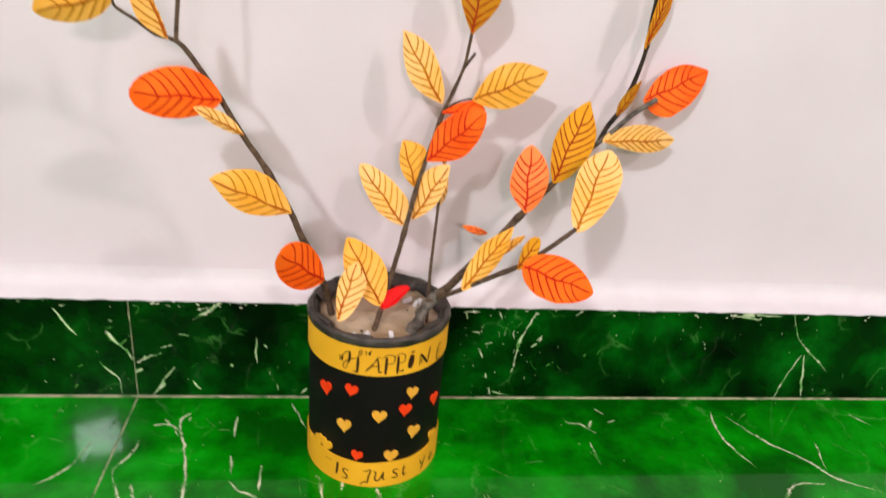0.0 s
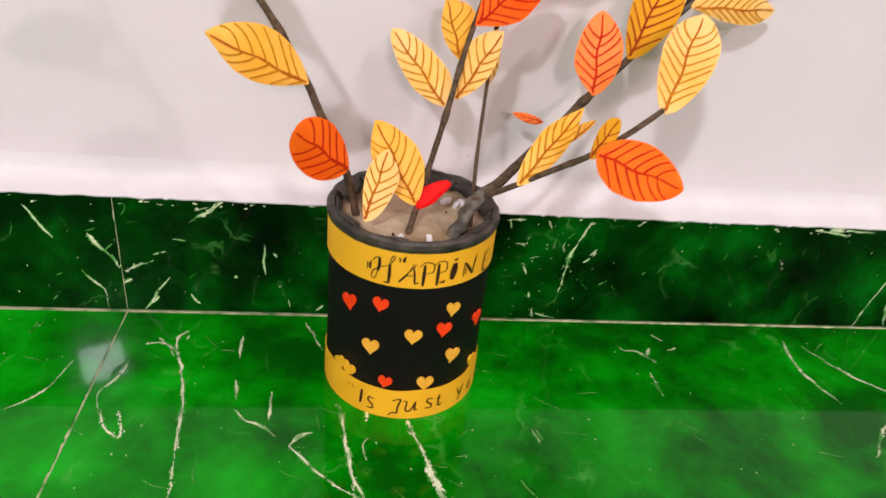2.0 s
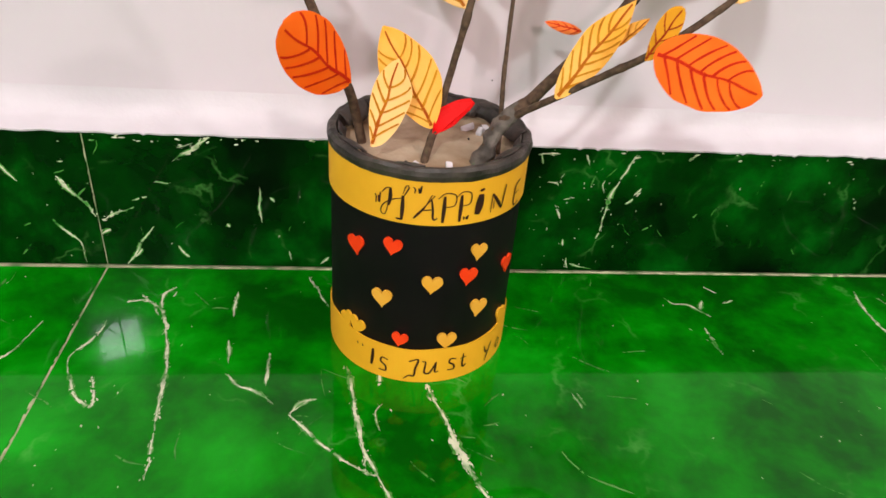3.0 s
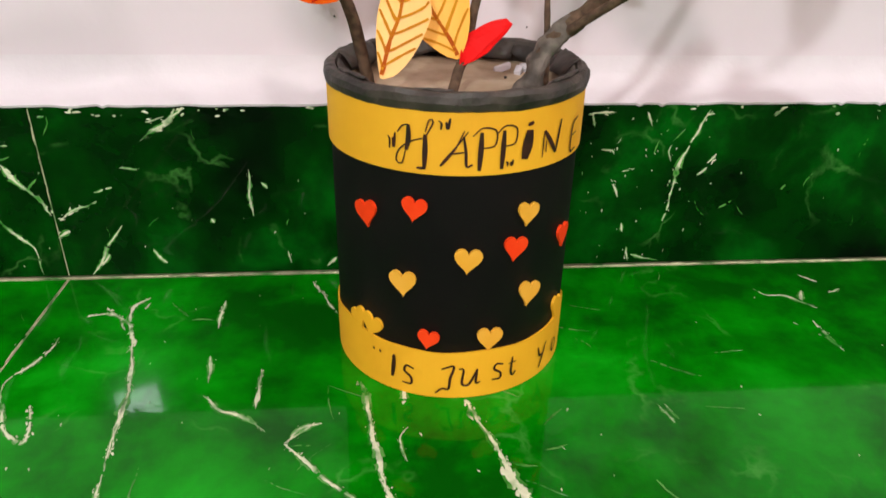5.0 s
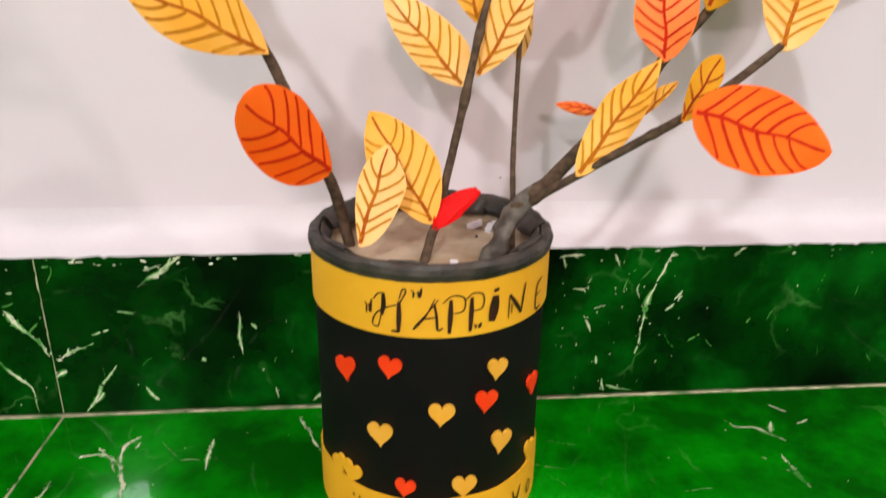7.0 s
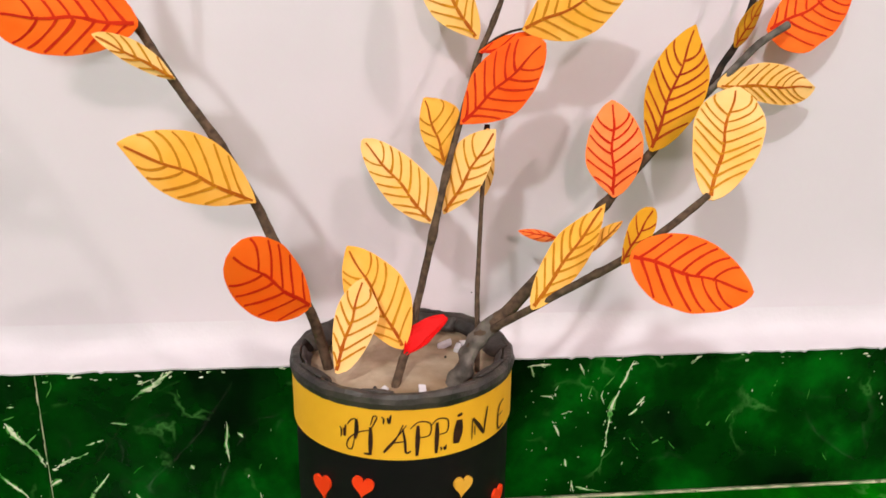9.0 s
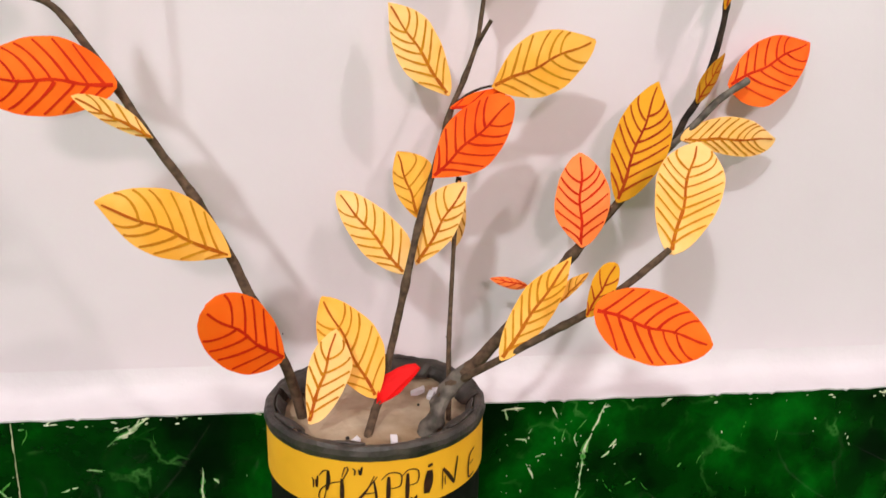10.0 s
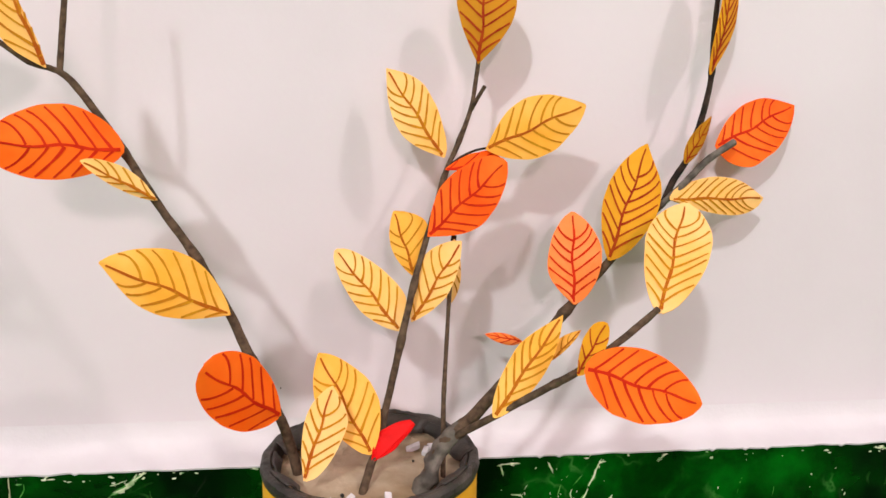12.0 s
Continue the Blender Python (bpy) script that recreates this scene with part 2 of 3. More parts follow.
def ribbon(line, width, normal, proud, seed, broken=0.0, wave=0.0):
    """A thin raised strip along a line in a plane, uneven in width, with gaps."""
    rnd = random.Random(seed)
    normal = Vector(normal)
    verts, faces = [], []
    n = len(line)
    last = False
    for i, p in enumerate(line):
        d = (line[min(i + 1, n - 1)] - line[max(i - 1, 0)]).normalized()
        side = normal.cross(d)
        ends = min(1.0, 0.25 + 4 * min(i, n - 1 - i) / n)
        w = width * ends * rnd.uniform(0.7, 1.25) * (0.3 + 1.4 * abs(noise.noise(p * 55 + Vector((seed, 0, 0))) + 0.35))
        p = p + normal * 0.0002 + side * (width * rnd.uniform(-0.12, 0.12) + wave * (0.0035 * noise.noise(p * 75 + Vector((0, seed, 0))) + 0.0007 * noise.noise(p * 260 + Vector((seed, 0, 0)))))
        gap = rnd.random() < broken
        k = len(verts)
        verts += [p + side * w / 2, p + side * w / 4 + normal * proud, p - side * w / 4 + normal * proud, p - side * w / 2]
        if i and not gap:
            faces += [(k - 4 + j, k - 3 + j, k + 1 + j, k + j) for j in range(3)]
    return verts, faces


def clump(p, size, normal, proud, rnd, along):
    """An irregular flat grain of pale mineral, drawn out along the vein."""
    normal = Vector(normal)
    p = p + normal * 0.0003
    along = (along - normal * along.dot(normal)).normalized()
    across = normal.cross(along)
    n = rnd.randint(5, 8)
    stretch = rnd.uniform(1.2, 3.4)
    ring = []
    for k in range(n):
        a = 2 * math.pi * (k + rnd.uniform(-0.3, 0.3)) / n
        r = size * rnd.uniform(0.4, 1.1)
        ring.append(p + along * (math.cos(a) * r * stretch) + across * (math.sin(a) * r))
    return [p + normal * proud] + ring, [(0, k + 1, (k + 1) % n + 1) for k in range(n)]


def vein(line, width, normal, seed):
    """A broken thread with grains strewn along it, thick in places and thin in others."""
    rnd = random.Random(seed * 7 + 1)
    out = [ribbon(line, width * 0.62, normal, 0.0002, seed, 0.04, 0.4)]
    n = len(line)
    flat = Vector(normal)
    for i, p in enumerate(line[1:-1], 1):
        d = (line[i + 1] - line[i - 1]).normalized()
        rich = 0.5 + 1.2 * noise.noise(p * 38 + Vector((seed, 0, 0)))
        for _ in range(3):
            if rnd.random() < 0.25 + 0.4 * rich:
                q = p + flat.cross(d) * rnd.gauss(0, width * 0.34) + d * rnd.uniform(-0.001, 0.001)
                q += flat.cross(d) * (0.0014 * noise.noise(p * 75 + Vector((0, seed, 0))))
                out.append(clump(q, width * rnd.uniform(0.08, 0.34) * max(0.35, rich), normal, 0.0002 + 0.0001 * rnd.random(), rnd, d + Vector([rnd.uniform(-0.5, 0.5) for _ in range(3)])))
    return out


def halo(line, width, normal, seed):
    """The broad faded border of a vein."""
    return ribbon(line, width * 1.2, normal, 0.0001, seed, 0.25, 0.4)


def gather(name, strips, mat, parent, label=""):
    verts, faces = [], []
    for v, f in strips:
        k = len(verts)
        verts += v
        faces += [tuple(i + k for i in q) for q in f]
    return obj(name, verts, faces, mat, parent, label)


gather("grout_line", [ribbon(seam, 0.0016, (0, -0.6, 0.8), 0.0007, 3, 0.08)], "grout", skirting)
gather("grout_line", [ribbon(curve_points([(-0.2, -0.003, 0), (-0.2, -0.3, 0), (-0.2, -0.7, 0)], 0.004), 0.0014, (0, 0, 1), 0.0003, 4, 0.12)], "grout", room)
gather("grout_line", [ribbon(curve_points([(-0.2, 0, 0.098), (-0.2, 0, 0.042)], 0.003), 0.0007, (0, -1, 0), 0.0003, 5, 0.15)], "grout", skirting)

floor_lines, wall_lines = [], []
floor_lines += [
    [(-0.062, -0.011), (-0.047, -0.046)],
    [(-0.034, -0.104), (-0.027, -0.148), (-0.021, -0.186)],
    [(-0.025, -0.166), (-0.005, -0.212)],
    [(-0.064, -0.143), (-0.046, -0.163), (-0.03, -0.179), (-0.017, -0.186)],
    [(-0.064, -0.143), (-0.053, -0.131)],
    [(0.013, -0.121), (0.023, -0.156), (0.031, -0.183), (0.04, -0.206)],
    [(-0.015, -0.11), (-0.015, -0.121)],
    [(-0.013, -0.136), (-0.017, -0.143), (-0.015, -0.156)],
    [(-0.142, -0.079), (-0.137, -0.107), (-0.135, -0.129), (-0.132, -0.147)],
    [(-0.147, -0.03), (-0.148, -0.036)],
    [(-0.103, -0.11), (-0.095, -0.12), (-0.084, -0.125), (-0.073, -0.135)],
    [(-0.08, -0.092), (-0.079, -0.119)],
]
floor_lines += [
    [(-0.182, -0.061), (-0.185, -0.078), (-0.193, -0.092), (-0.192, -0.104), (-0.181, -0.125), (-0.169, -0.136), (-0.175, -0.112)],
    [(-0.063, -0.143), (-0.058, -0.134), (-0.05, -0.131)],
    [(-0.169, -0.034), (-0.151, -0.055), (-0.139, -0.093), (-0.134, -0.138), (-0.128, -0.186)],
    [(0.205, -0.066), (0.206, -0.094)],
    [(0.34, -0.022), (0.335, -0.062), (0.347, -0.101)],
    [(0.354, -0.03), (0.371, -0.061), (0.399, -0.091), (0.415, -0.115), (0.446, -0.131)],
    [(0.412, -0.104), (0.423, -0.068)],
    [(0.4, -0.121), (0.368, -0.124), (0.34, -0.155)],
    [(0.486, -0.026), (0.499, -0.043)],
    [(-0.246, -0.112), (-0.229, -0.094), (-0.22, -0.062)],
    [(0.101, -0.128), (0.104, -0.138)],
    [(0.1884, -0.0324), (0.1926, -0.0400), (0.2041, -0.0406), (0.2146, -0.0543)],
]
floor_lines += [
    [(0.2232, -0.0166), (0.2309, -0.0258)],
    [(0.2294, -0.0383), (0.2392, -0.0347)],
    [(0.1936, -0.0674), (0.1959, -0.0707)],
    [(0.2012, -0.0788), (0.2055, -0.0857)],
    [(0.0970, -0.1276), (0.1013, -0.1404)],
    [(0.2086, -0.0463), (0.2160, -0.0357)],
    [(-0.1059, -0.0804), (-0.1025, -0.1015)],
    [(-0.1077, -0.0297), (-0.1071, -0.0569)],
    [(-0.0796, -0.0927), (-0.0792, -0.1206)],
    [(-0.1759, -0.0420), (-0.1639, -0.0394), (-0.1529, -0.0559)],
    [(-0.1487, -0.0248), (-0.1548, -0.0349), (-0.1486, -0.0592), (-0.1448, -0.0668), (-0.1463, -0.0753)],
]
wall_lines += [
    [(-0.2202, 0.0688), (-0.2149, 0.0605), (-0.2094, 0.0529), (-0.2037, 0.0451), (-0.2012, 0.0390)],
    [(-0.2283, 0.0369), (-0.2216, 0.0270), (-0.2145, 0.0178), (-0.2125, 0.0029)],
    [(-0.2003, 0.0257), (-0.1933, 0.0297)],
    [(-0.1973, 0.0363), (-0.1871, 0.0431), (-0.1759, 0.0472)],
    [(-0.1764, 0.0524), (-0.1662, 0.0543)],
    [(-0.1605, 0.0664), (-0.1501, 0.0641)],
    [(-0.1472, 0.0809), (-0.1387, 0.0879), (-0.1339, 0.0902), (-0.1223, 0.0995)],
    [(-0.1433, 0.0911), (-0.1333, 0.0941)],
    [(-0.1863, 0.0021), (-0.1807, 0.0105), (-0.1752, 0.0187), (-0.1649, 0.0321)],
    [(-0.1805, 0.0077), (-0.1751, 0.0150)],
    [(-0.1516, 0.0172), (-0.1484, 0.0125), (-0.1441, 0.0090)],
    [(-0.0942, 0.0647), (-0.0943, 0.0528), (-0.0937, 0.0370)],
]
wall_lines += [
    [(-0.0880, 0.0565), (-0.0849, 0.0530)],
    [(-0.0764, 0.0145), (-0.0750, 0.0068)],
    [(-0.0549, 0.0039), (-0.0492, 0.0100)],
    [(-0.1171, 0.0356), (-0.1156, 0.0329)],
    [(-0.0836, 0.0258), (-0.0827, 0.0277)],
    [(-0.2176, 0.0791), (-0.2140, 0.0791)],
    [(0.1577, 0.0961), (0.1543, 0.0851), (0.1474, 0.0707), (0.1445, 0.0557), (0.1433, 0.0385), (0.1419, 0.0293)],
    [(0.1664, 0.0708), (0.1623, 0.0647)],
    [(0.1628, 0.0622), (0.1577, 0.0576)],
    [(0.1398, 0.0760), (0.1388, 0.0724), (0.1409, 0.0666)],
    [(0.0993, 0.0744), (0.1064, 0.0740), (0.1079, 0.0711)],
    [(0.0900, 0.0936), (0.0952, 0.0948), (0.1051, 0.0954)],
]
wall_lines += [
    [(0.1130, 0.0608), (0.1202, 0.0627)],
    [(0.1072, 0.0562), (0.1127, 0.0451)],
    [(0.1167, 0.0283), (0.1188, 0.0229)],
    [(0.1226, 0.0127), (0.1249, 0.0033)],
    [(0.1256, 0.0071), (0.1434, 0.0023)],
    [(0.1084, 0.0772), (0.1103, 0.0804)],
    [(0.1751, 0.0991), (0.1765, 0.0972)],
    [(0.1946, 0.0935), (0.2008, 0.0974)],
    [(0.0924, 0.0933), (0.0943, 0.0871)],
    [(0.1229, 0.0947), (0.1269, 0.0872)],
    [(0.373, 0.1), (0.361, 0.097), (0.401, 0.097)],
    [(0.413, 0.099), (0.421, 0.078), (0.437, 0.06), (0.468, 0.034)],
]
wall_lines += [
    [(0.434, 0.053), (0.425, 0.026), (0.419, 0.002)],
    [(0.437, 0.053), (0.449, 0.003)],
    [(0.346, 0.097), (0.379, 0.092)],
    [(-0.262, 0.09), (-0.245, 0.064)],
]

thick = {5: 2.2, 1: 1.4, 2: 1.3, 3: 1.1}
wall_thick = {0: 1.7, 2: 2.0, 3: 1.4, 5: 1.4, 6: 1.5, 18: 1.3, 19: 1.7}
gather("faded_veining", [halo(curve_points([(x, y, 0) for x, y in line], 0.0016), 0.0021 * thick.get(i, 1.0), (0, 0, 1), 20 + i) for i, line in enumerate(floor_lines)], "pale_green", room)
gather("faded_veining", [halo(curve_points([(x, 0, min(z, 0.0985)) for x, z in line], 0.0016), 0.0019 * wall_thick.get(i, 1.0), (0, -1, 0), 70 + i) for i, line in enumerate(wall_lines)], "pale_green", skirting)
gather("marble_veining", [s for i, line in enumerate(floor_lines) for s in vein(curve_points([(x, y, 0) for x, y in line], 0.0016), 0.0021 * thick.get(i, 1.0), (0, 0, 1), 20 + i)], "vein", room)
gather("marble_veining", [s for i, line in enumerate(wall_lines) for s in vein(curve_points([(x, 0, min(z, 0.0985)) for x, z in line], 0.0016), 0.0019 * wall_thick.get(i, 1.0), (0, -1, 0), 70 + i)], "vein", skirting)

# flecks of lime and pale mineral on the polished faces
rnd = random.Random(21)
flecks = []
for k in range(70):
    x, z = rnd.uniform(-0.32, 0.55), rnd.uniform(0.0925, 0.0985)
    flecks.append(clump(Vector((x, 0, z)), rnd.uniform(0.0003, 0.0011), (0, -1, 0), 0.0003, rnd, Vector((1, 0, rnd.uniform(-0.3, 0.3)))))
for k in range(90):
    x, z = rnd.gauss(0.122, 0.026) if k % 2 else rnd.uniform(-0.3, 0.55), rnd.uniform(0.004, 0.097)
    flecks.append(clump(Vector((x, 0, z)), rnd.uniform(0.0002, 0.0006), (0, -1, 0), 0.0002, rnd, Vector((rnd.uniform(-0.6, 0.6), 0, 1))))
gather("marble_flecking", flecks, "vein", skirting)
flecks = []
for k in range(150):
    x, y = rnd.uniform(-0.32, 0.5), rnd.uniform(-0.34, -0.004)
    flecks.append(clump(Vector((x, y, 0)), rnd.uniform(0.0002, 0.0006), (0, 0, 1), 0.0002, rnd, Vector((rnd.uniform(-0.7, 0.7), 1, 0))))
gather("marble_flecking", flecks, "vein", room)

# short faint streaks that run with the grain of the stone
streaks = []
for k in range(90):
    x, y, turn = rnd.uniform(-0.3, 0.5), rnd.uniform(-0.34, -0.008), rnd.gauss(-0.55, 0.35) if k % 3 else rnd.uniform(0, 3)
    step = Vector((math.cos(turn), math.sin(turn), 0)) * rnd.uniform(0.004, 0.012)
    mid = Vector((x, y, 0)) + step + Vector((rnd.uniform(-0.002, 0.002), rnd.uniform(-0.002, 0.002), 0))
    streaks.append(ribbon(curve_points([(x, y, 0), tuple(mid), tuple(mid + step)], 0.0014), rnd.uniform(0.0005, 0.0013), (0, 0, 1), 0.0001, 300 + k, 0.15, 0.3))
gather("faint_streaks", streaks, "pale_green", room)
streaks = []
for k in range(26):
    x, z, turn = rnd.uniform(-0.3, 0.5), rnd.uniform(0.006, 0.085), rnd.uniform(0.4, 2.2)
    step = Vector((math.cos(turn), 0, math.sin(turn))) * rnd.uniform(0.002, 0.006)
    mid = Vector((x, 0, z)) + step + Vector((rnd.uniform(-0.002, 0.002), 0, 0))
    streaks.append(ribbon(curve_points([(x, 0, z), tuple(mid), tuple(mid + step)], 0.0012), rnd.uniform(0.0005, 0.0013), (0, -1, 0), 0.0001, 400 + k, 0.15, 0.3))
gather("faint_streaks", streaks, "pale_green", skirting)

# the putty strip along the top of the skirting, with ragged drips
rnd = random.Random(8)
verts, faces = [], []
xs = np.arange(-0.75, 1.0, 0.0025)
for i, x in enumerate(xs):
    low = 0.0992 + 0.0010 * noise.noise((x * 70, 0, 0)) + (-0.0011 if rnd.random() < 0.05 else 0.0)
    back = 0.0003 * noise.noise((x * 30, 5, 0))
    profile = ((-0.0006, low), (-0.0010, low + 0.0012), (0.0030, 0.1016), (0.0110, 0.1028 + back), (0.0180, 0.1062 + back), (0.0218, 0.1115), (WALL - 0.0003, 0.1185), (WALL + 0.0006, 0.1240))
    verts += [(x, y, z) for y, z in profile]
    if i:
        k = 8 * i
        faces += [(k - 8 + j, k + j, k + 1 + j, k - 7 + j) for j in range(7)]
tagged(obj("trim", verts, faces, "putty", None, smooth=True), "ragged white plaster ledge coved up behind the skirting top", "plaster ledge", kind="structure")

# ---- the decorated tin ----
CX, CY, R = 0.0103, -0.0633, 0.0542
tin = tagged(new("flower_pot"), "tin covered in black card with yellow lettered bands and paper hearts", "flower pot")


def on_tin(angle, z, r):
    a = radians(angle)
    return Vector((CX + r * math.sin(a), CY - r * math.cos(a), z))


def lathe(profile, sides=96, wobble=0.0, seed=0, closed=False):
    """Verts and faces of a turned shape about the tin's axis; profile in (radius, height)."""
    verts, faces = [], []
    m = len(profile)
    for k in range(sides):
        for j, (r, z) in enumerate(profile):
            q = on_tin(360 * k / sides, z, r)
            if wobble:
                s = noise.noise(q * 90 + Vector((seed, j * 0.3, 0))) + 0.5 * noise.noise(q * 260)
                q = on_tin(360 * k / sides, z + wobble * s, r + wobble * 0.7 * s)
            verts.append(q)
    for k in range(sides):
        for j in range(m if closed else m - 1):
            a, b = k * m + j, ((k + 1) % sides) * m + j
            c, d = ((k + 1) % sides) * m + (j + 1) % m, k * m + (j + 1) % m
            faces.append((a, b, c, d))
    return verts, faces


obj("body", *lathe([(0.046, 0.002), (R - 0.002, 0.0), (R, 0.002), (R, 0.131), (0.0510, 0.131), (0.0510, 0.06)]), "black", tin, "matt black card wrapped round the tin", True)
top_band = obj("top_band", *lathe([(R + 0.0003, 0.1063), (R + 0.0011, 0.1063), (R + 0.0011, 0.1320), (R + 0.0003, 0.1320)], 144, closed=True), "yellow", tin, "yellow card band with hand lettering")
# lower band with an uneven cut upper edge
verts, faces = [], []
for k in range(121):
    a = -180 + 3 * k
    top = 0.0245 + 0.003 * math.exp(-((a + 62) / 16) ** 2) + 0.004 * math.exp(-((a - 70) / 14) ** 2) + 0.0008 * noise.noise((a * 0.05, 0, 0))
    for r, z in ((R + 0.0002, 0.0), (R + 0.0010, 0.0005), (R + 0.0011, top * 0.5), (R + 0.0010, top), (R + 0.0002, top)):
        verts.append(on_tin(a, z, r))
    if k:
        faces += [(5 * k - 5 + j, 5 * k + j, 5 * k + 1 + j, 5 * k - 4 + j) for j in range(4)]
bottom_band = obj("bottom_band", verts, faces, "yellow", tin, "yellow card band with hand lettering")
obj("rim", *lathe([(0.0550, 0.1306), (0.0559, 0.1312), (0.0564, 0.1338), (0.0561, 0.1364), (0.0549, 0.1378), (0.0532, 0.1380), (0.0515, 0.1374), (0.0509, 0.1356), (0.0508, 0.1190), (0.0530, 0.1200), (0.0540, 0.1295)], 160, 0.0009, 4, True), "tape", tin, "rough dark grey strip folded over the rim")
# flaps of the strip folded inwards
for a, w, z in ((-58, 20, 0.1376), (-15, 16, 0.1371), (52, 24, 0.1376), (160, 40, 0.1356), (-120, 30, 0.1366), (95, 22, 0.1376)):
    verts, faces = [], []
    for k in range(9):
        t = a + w * (k / 8 - 0.5)
        for j in range(5):
            s = j / 4
            q = on_tin(t, z + 0.0014 - 0.0070 * s * s + 0.0010 * noise.noise((t * 0.2, j, 0)), 0.0527 - 0.0110 * s * (0.6 + 0.4 * math.sin(math.pi * k / 8)))
            verts.append(q)
        if k:
            faces += [(5 * k - 5 + j, 5 * k + j, 5 * k + 1 + j, 5 * k - 4 + j) for j in range(4)]
    ob = obj("flap", verts, faces, "tape", tin, smooth=True)
    solid = ob.modifiers.new("thickness", "SOLIDIFY")
    solid.thickness = 0.0009


def heart(angle, z, size, tilt, mat):
    """A paper heart pasted on the tin, slightly proud."""
    edge = []
    for k in range(28):
        t = 2 * math.pi * k / 28
        x = 16 * math.sin(t) ** 3
        y = 13 * math.cos(t) - 5 * math.cos(2 * t) - 2 * math.cos(3 * t) - math.cos(4 * t) + 2.5
        c, s = math.cos(radians(tilt)), math.sin(radians(tilt))
        edge.append(((x * c - y * s) * size / 33, (x * s + y * c) * size / 30))
    verts = [on_tin(angle + math.degrees(x / R), z + y, R + 0.0015) for x, y in edge] + [on_tin(angle + math.degrees(x / R), z + y, R + 0.0002) for x, y in edge]
    n = len(edge)
    faces = [tuple(range(n))[::-1]] + [(k, (k + 1) % n, (k + 1) % n + n, k + n) for k in range(n)]
    return obj("heart", verts, faces, mat, tin, "small red-orange paper heart" if mat == "heart_red" else "small yellow paper heart")


heart(-45.6, 0.0840, 0.0122, 12, "heart_red")
heart(-21.9, 0.0907, 0.0108, -6, "heart_red")
heart(27.4, 0.0871, 0.0106, -10, "heart_gold")
heart(22.1, 0.0725, 0.0114, -10, "heart_red")
heart(-27.0, 0.0564, 0.0124, 4, "heart_gold")
heart(1.1, 0.0692, 0.0118, -5, "heart_gold")
heart(31.6, 0.0488, 0.0122, -14, "heart_gold")
heart(-15.3, 0.0306, 0.0098, -8, "heart_red")
heart(12.4, 0.0303, 0.0120, -6, "heart_gold")
heart(55.0, 0.0690, 0.0112, -5, "heart_red")
heart(-44.3, 0.0300, 0.0120, -12, "yellow")
heart(-53.0, 0.0305, 0.0108, 30, "yellow")
heart(57.0, 0.0312, 0.0118, -16, "yellow")


def glyph(strokes, angle, z, width, height, name="letter"):
    """A hand-drawn letter on the tin: strokes in a unit square, each with its pen width."""
    verts, faces = [], []
    ink = "ink" if max(w for w, _ in strokes) > 0.0008 else "pale_ink"
    for w, pts in strokes:
        line = curve_points([(x, y, 0) for x, y in pts], 0.06)
        flat = [Vector(((p.x - 0.5) * width, p.y * height, 0)) for p in line]
        k = len(verts)
        for i, p in enumerate(flat):
            d = (flat[min(i + 1, len(flat) - 1)] - flat[max(i - 1, 0)]).normalized()
            side = Vector((-d.y, d.x, 0)) * w / 2 * (0.75 + 0.5 * math.sin(math.pi * i / max(1, len(flat) - 1)))
            for q in (p + side, p - side):
                verts.append(on_tin(angle + math.degrees(q.x / R), z + q.y, R + 0.0016))
            if i:
                j = k + 2 * i
                faces.append((j - 2, j, j + 1, j - 1))
    return obj(name, verts, faces, ink, top_band if z > 0.06 else bottom_band)


THIN, MID, BOLD = 0.0005, 0.0009, 0.0016
H_ = [(BOLD, [(0.36, 0.98), (0.36, 0.66), (0.30, 0.40)]), (THIN, [(0.30, 0.45), (0.18, 0.08), (0.02, 0.14), (0.12, 0.40), (0.45, 0.62), (0.80, 0.72)]), (THIN, [(0.06, 0.78), (0.20, 0.94), (0.36, 0.98)]), (BOLD, [(0.80, 0.80), (0.80, 0.45), (0.78, 0.02)]), (THIN, [(0.80, 0.72), (1.0, 1.08), (0.90, 1.12), (0.80, 0.85)]), (MID, [(0.58, 0.02), (0.82, 0.02)])]
A_ = [(THIN, [(0.72, 1.0), (0.40, 0.45), (0.0, 0.05), (0.10, 0.20), (0.45, 0.55), (0.84, 0.98)]), (MID, [(0.70, 0.86), (0.78, 0.45), (0.82, 0.05), (1.0, 0.10)]), (THIN, [(0.28, 0.38), (0.78, 0.44)])]
P_ = [(BOLD, [(0.30, 0.95), (0.28, 0.45), (0.24, -0.02)]), (THIN, [(-0.10, 0.86), (0.35, 1.06), (0.95, 0.98), (0.92, 0.62), (0.32, 0.55)])]
I_ = [(0.0036, [(0.62, 0.86), (0.52, 0.45), (0.36, 0.06)]), (0.0024, [(0.62, 1.08), (0.68, 0.98)])]
N_ = [(THIN, [(0.08, 0.95), (0.06, 0.05)]), (BOLD, [(0.10, 0.95), (0.45, 0.50), (0.72, 0.10)]), (MID, [(0.72, 0.10), (0.80, 0.60), (0.92, 1.20)]), (THIN, [(0.20, 0.60), (0.22, 0.20)])]
E_ = [(MID, [(0.95, 1.0), (0.35, 0.85), (0.20, 0.40), (0.30, 0.02), (0.95, 0.05)]), (THIN, [(0.25, 0.50), (0.85, 0.55)])]
QUOTE = [(0.0006, [(0.0, 1.0), (0.25, 0.7), (0.2, 0.0)]), (0.0009, [(0.65, 0.9), (0.8, 0.2), (1.0, 1.3)])]
glyph(QUOTE, -31.2, 0.1150, 0.0030, 0.0050, name="quote_mark")
glyph(H_, -21.9, 0.1085, 0.0145, 0.0172)
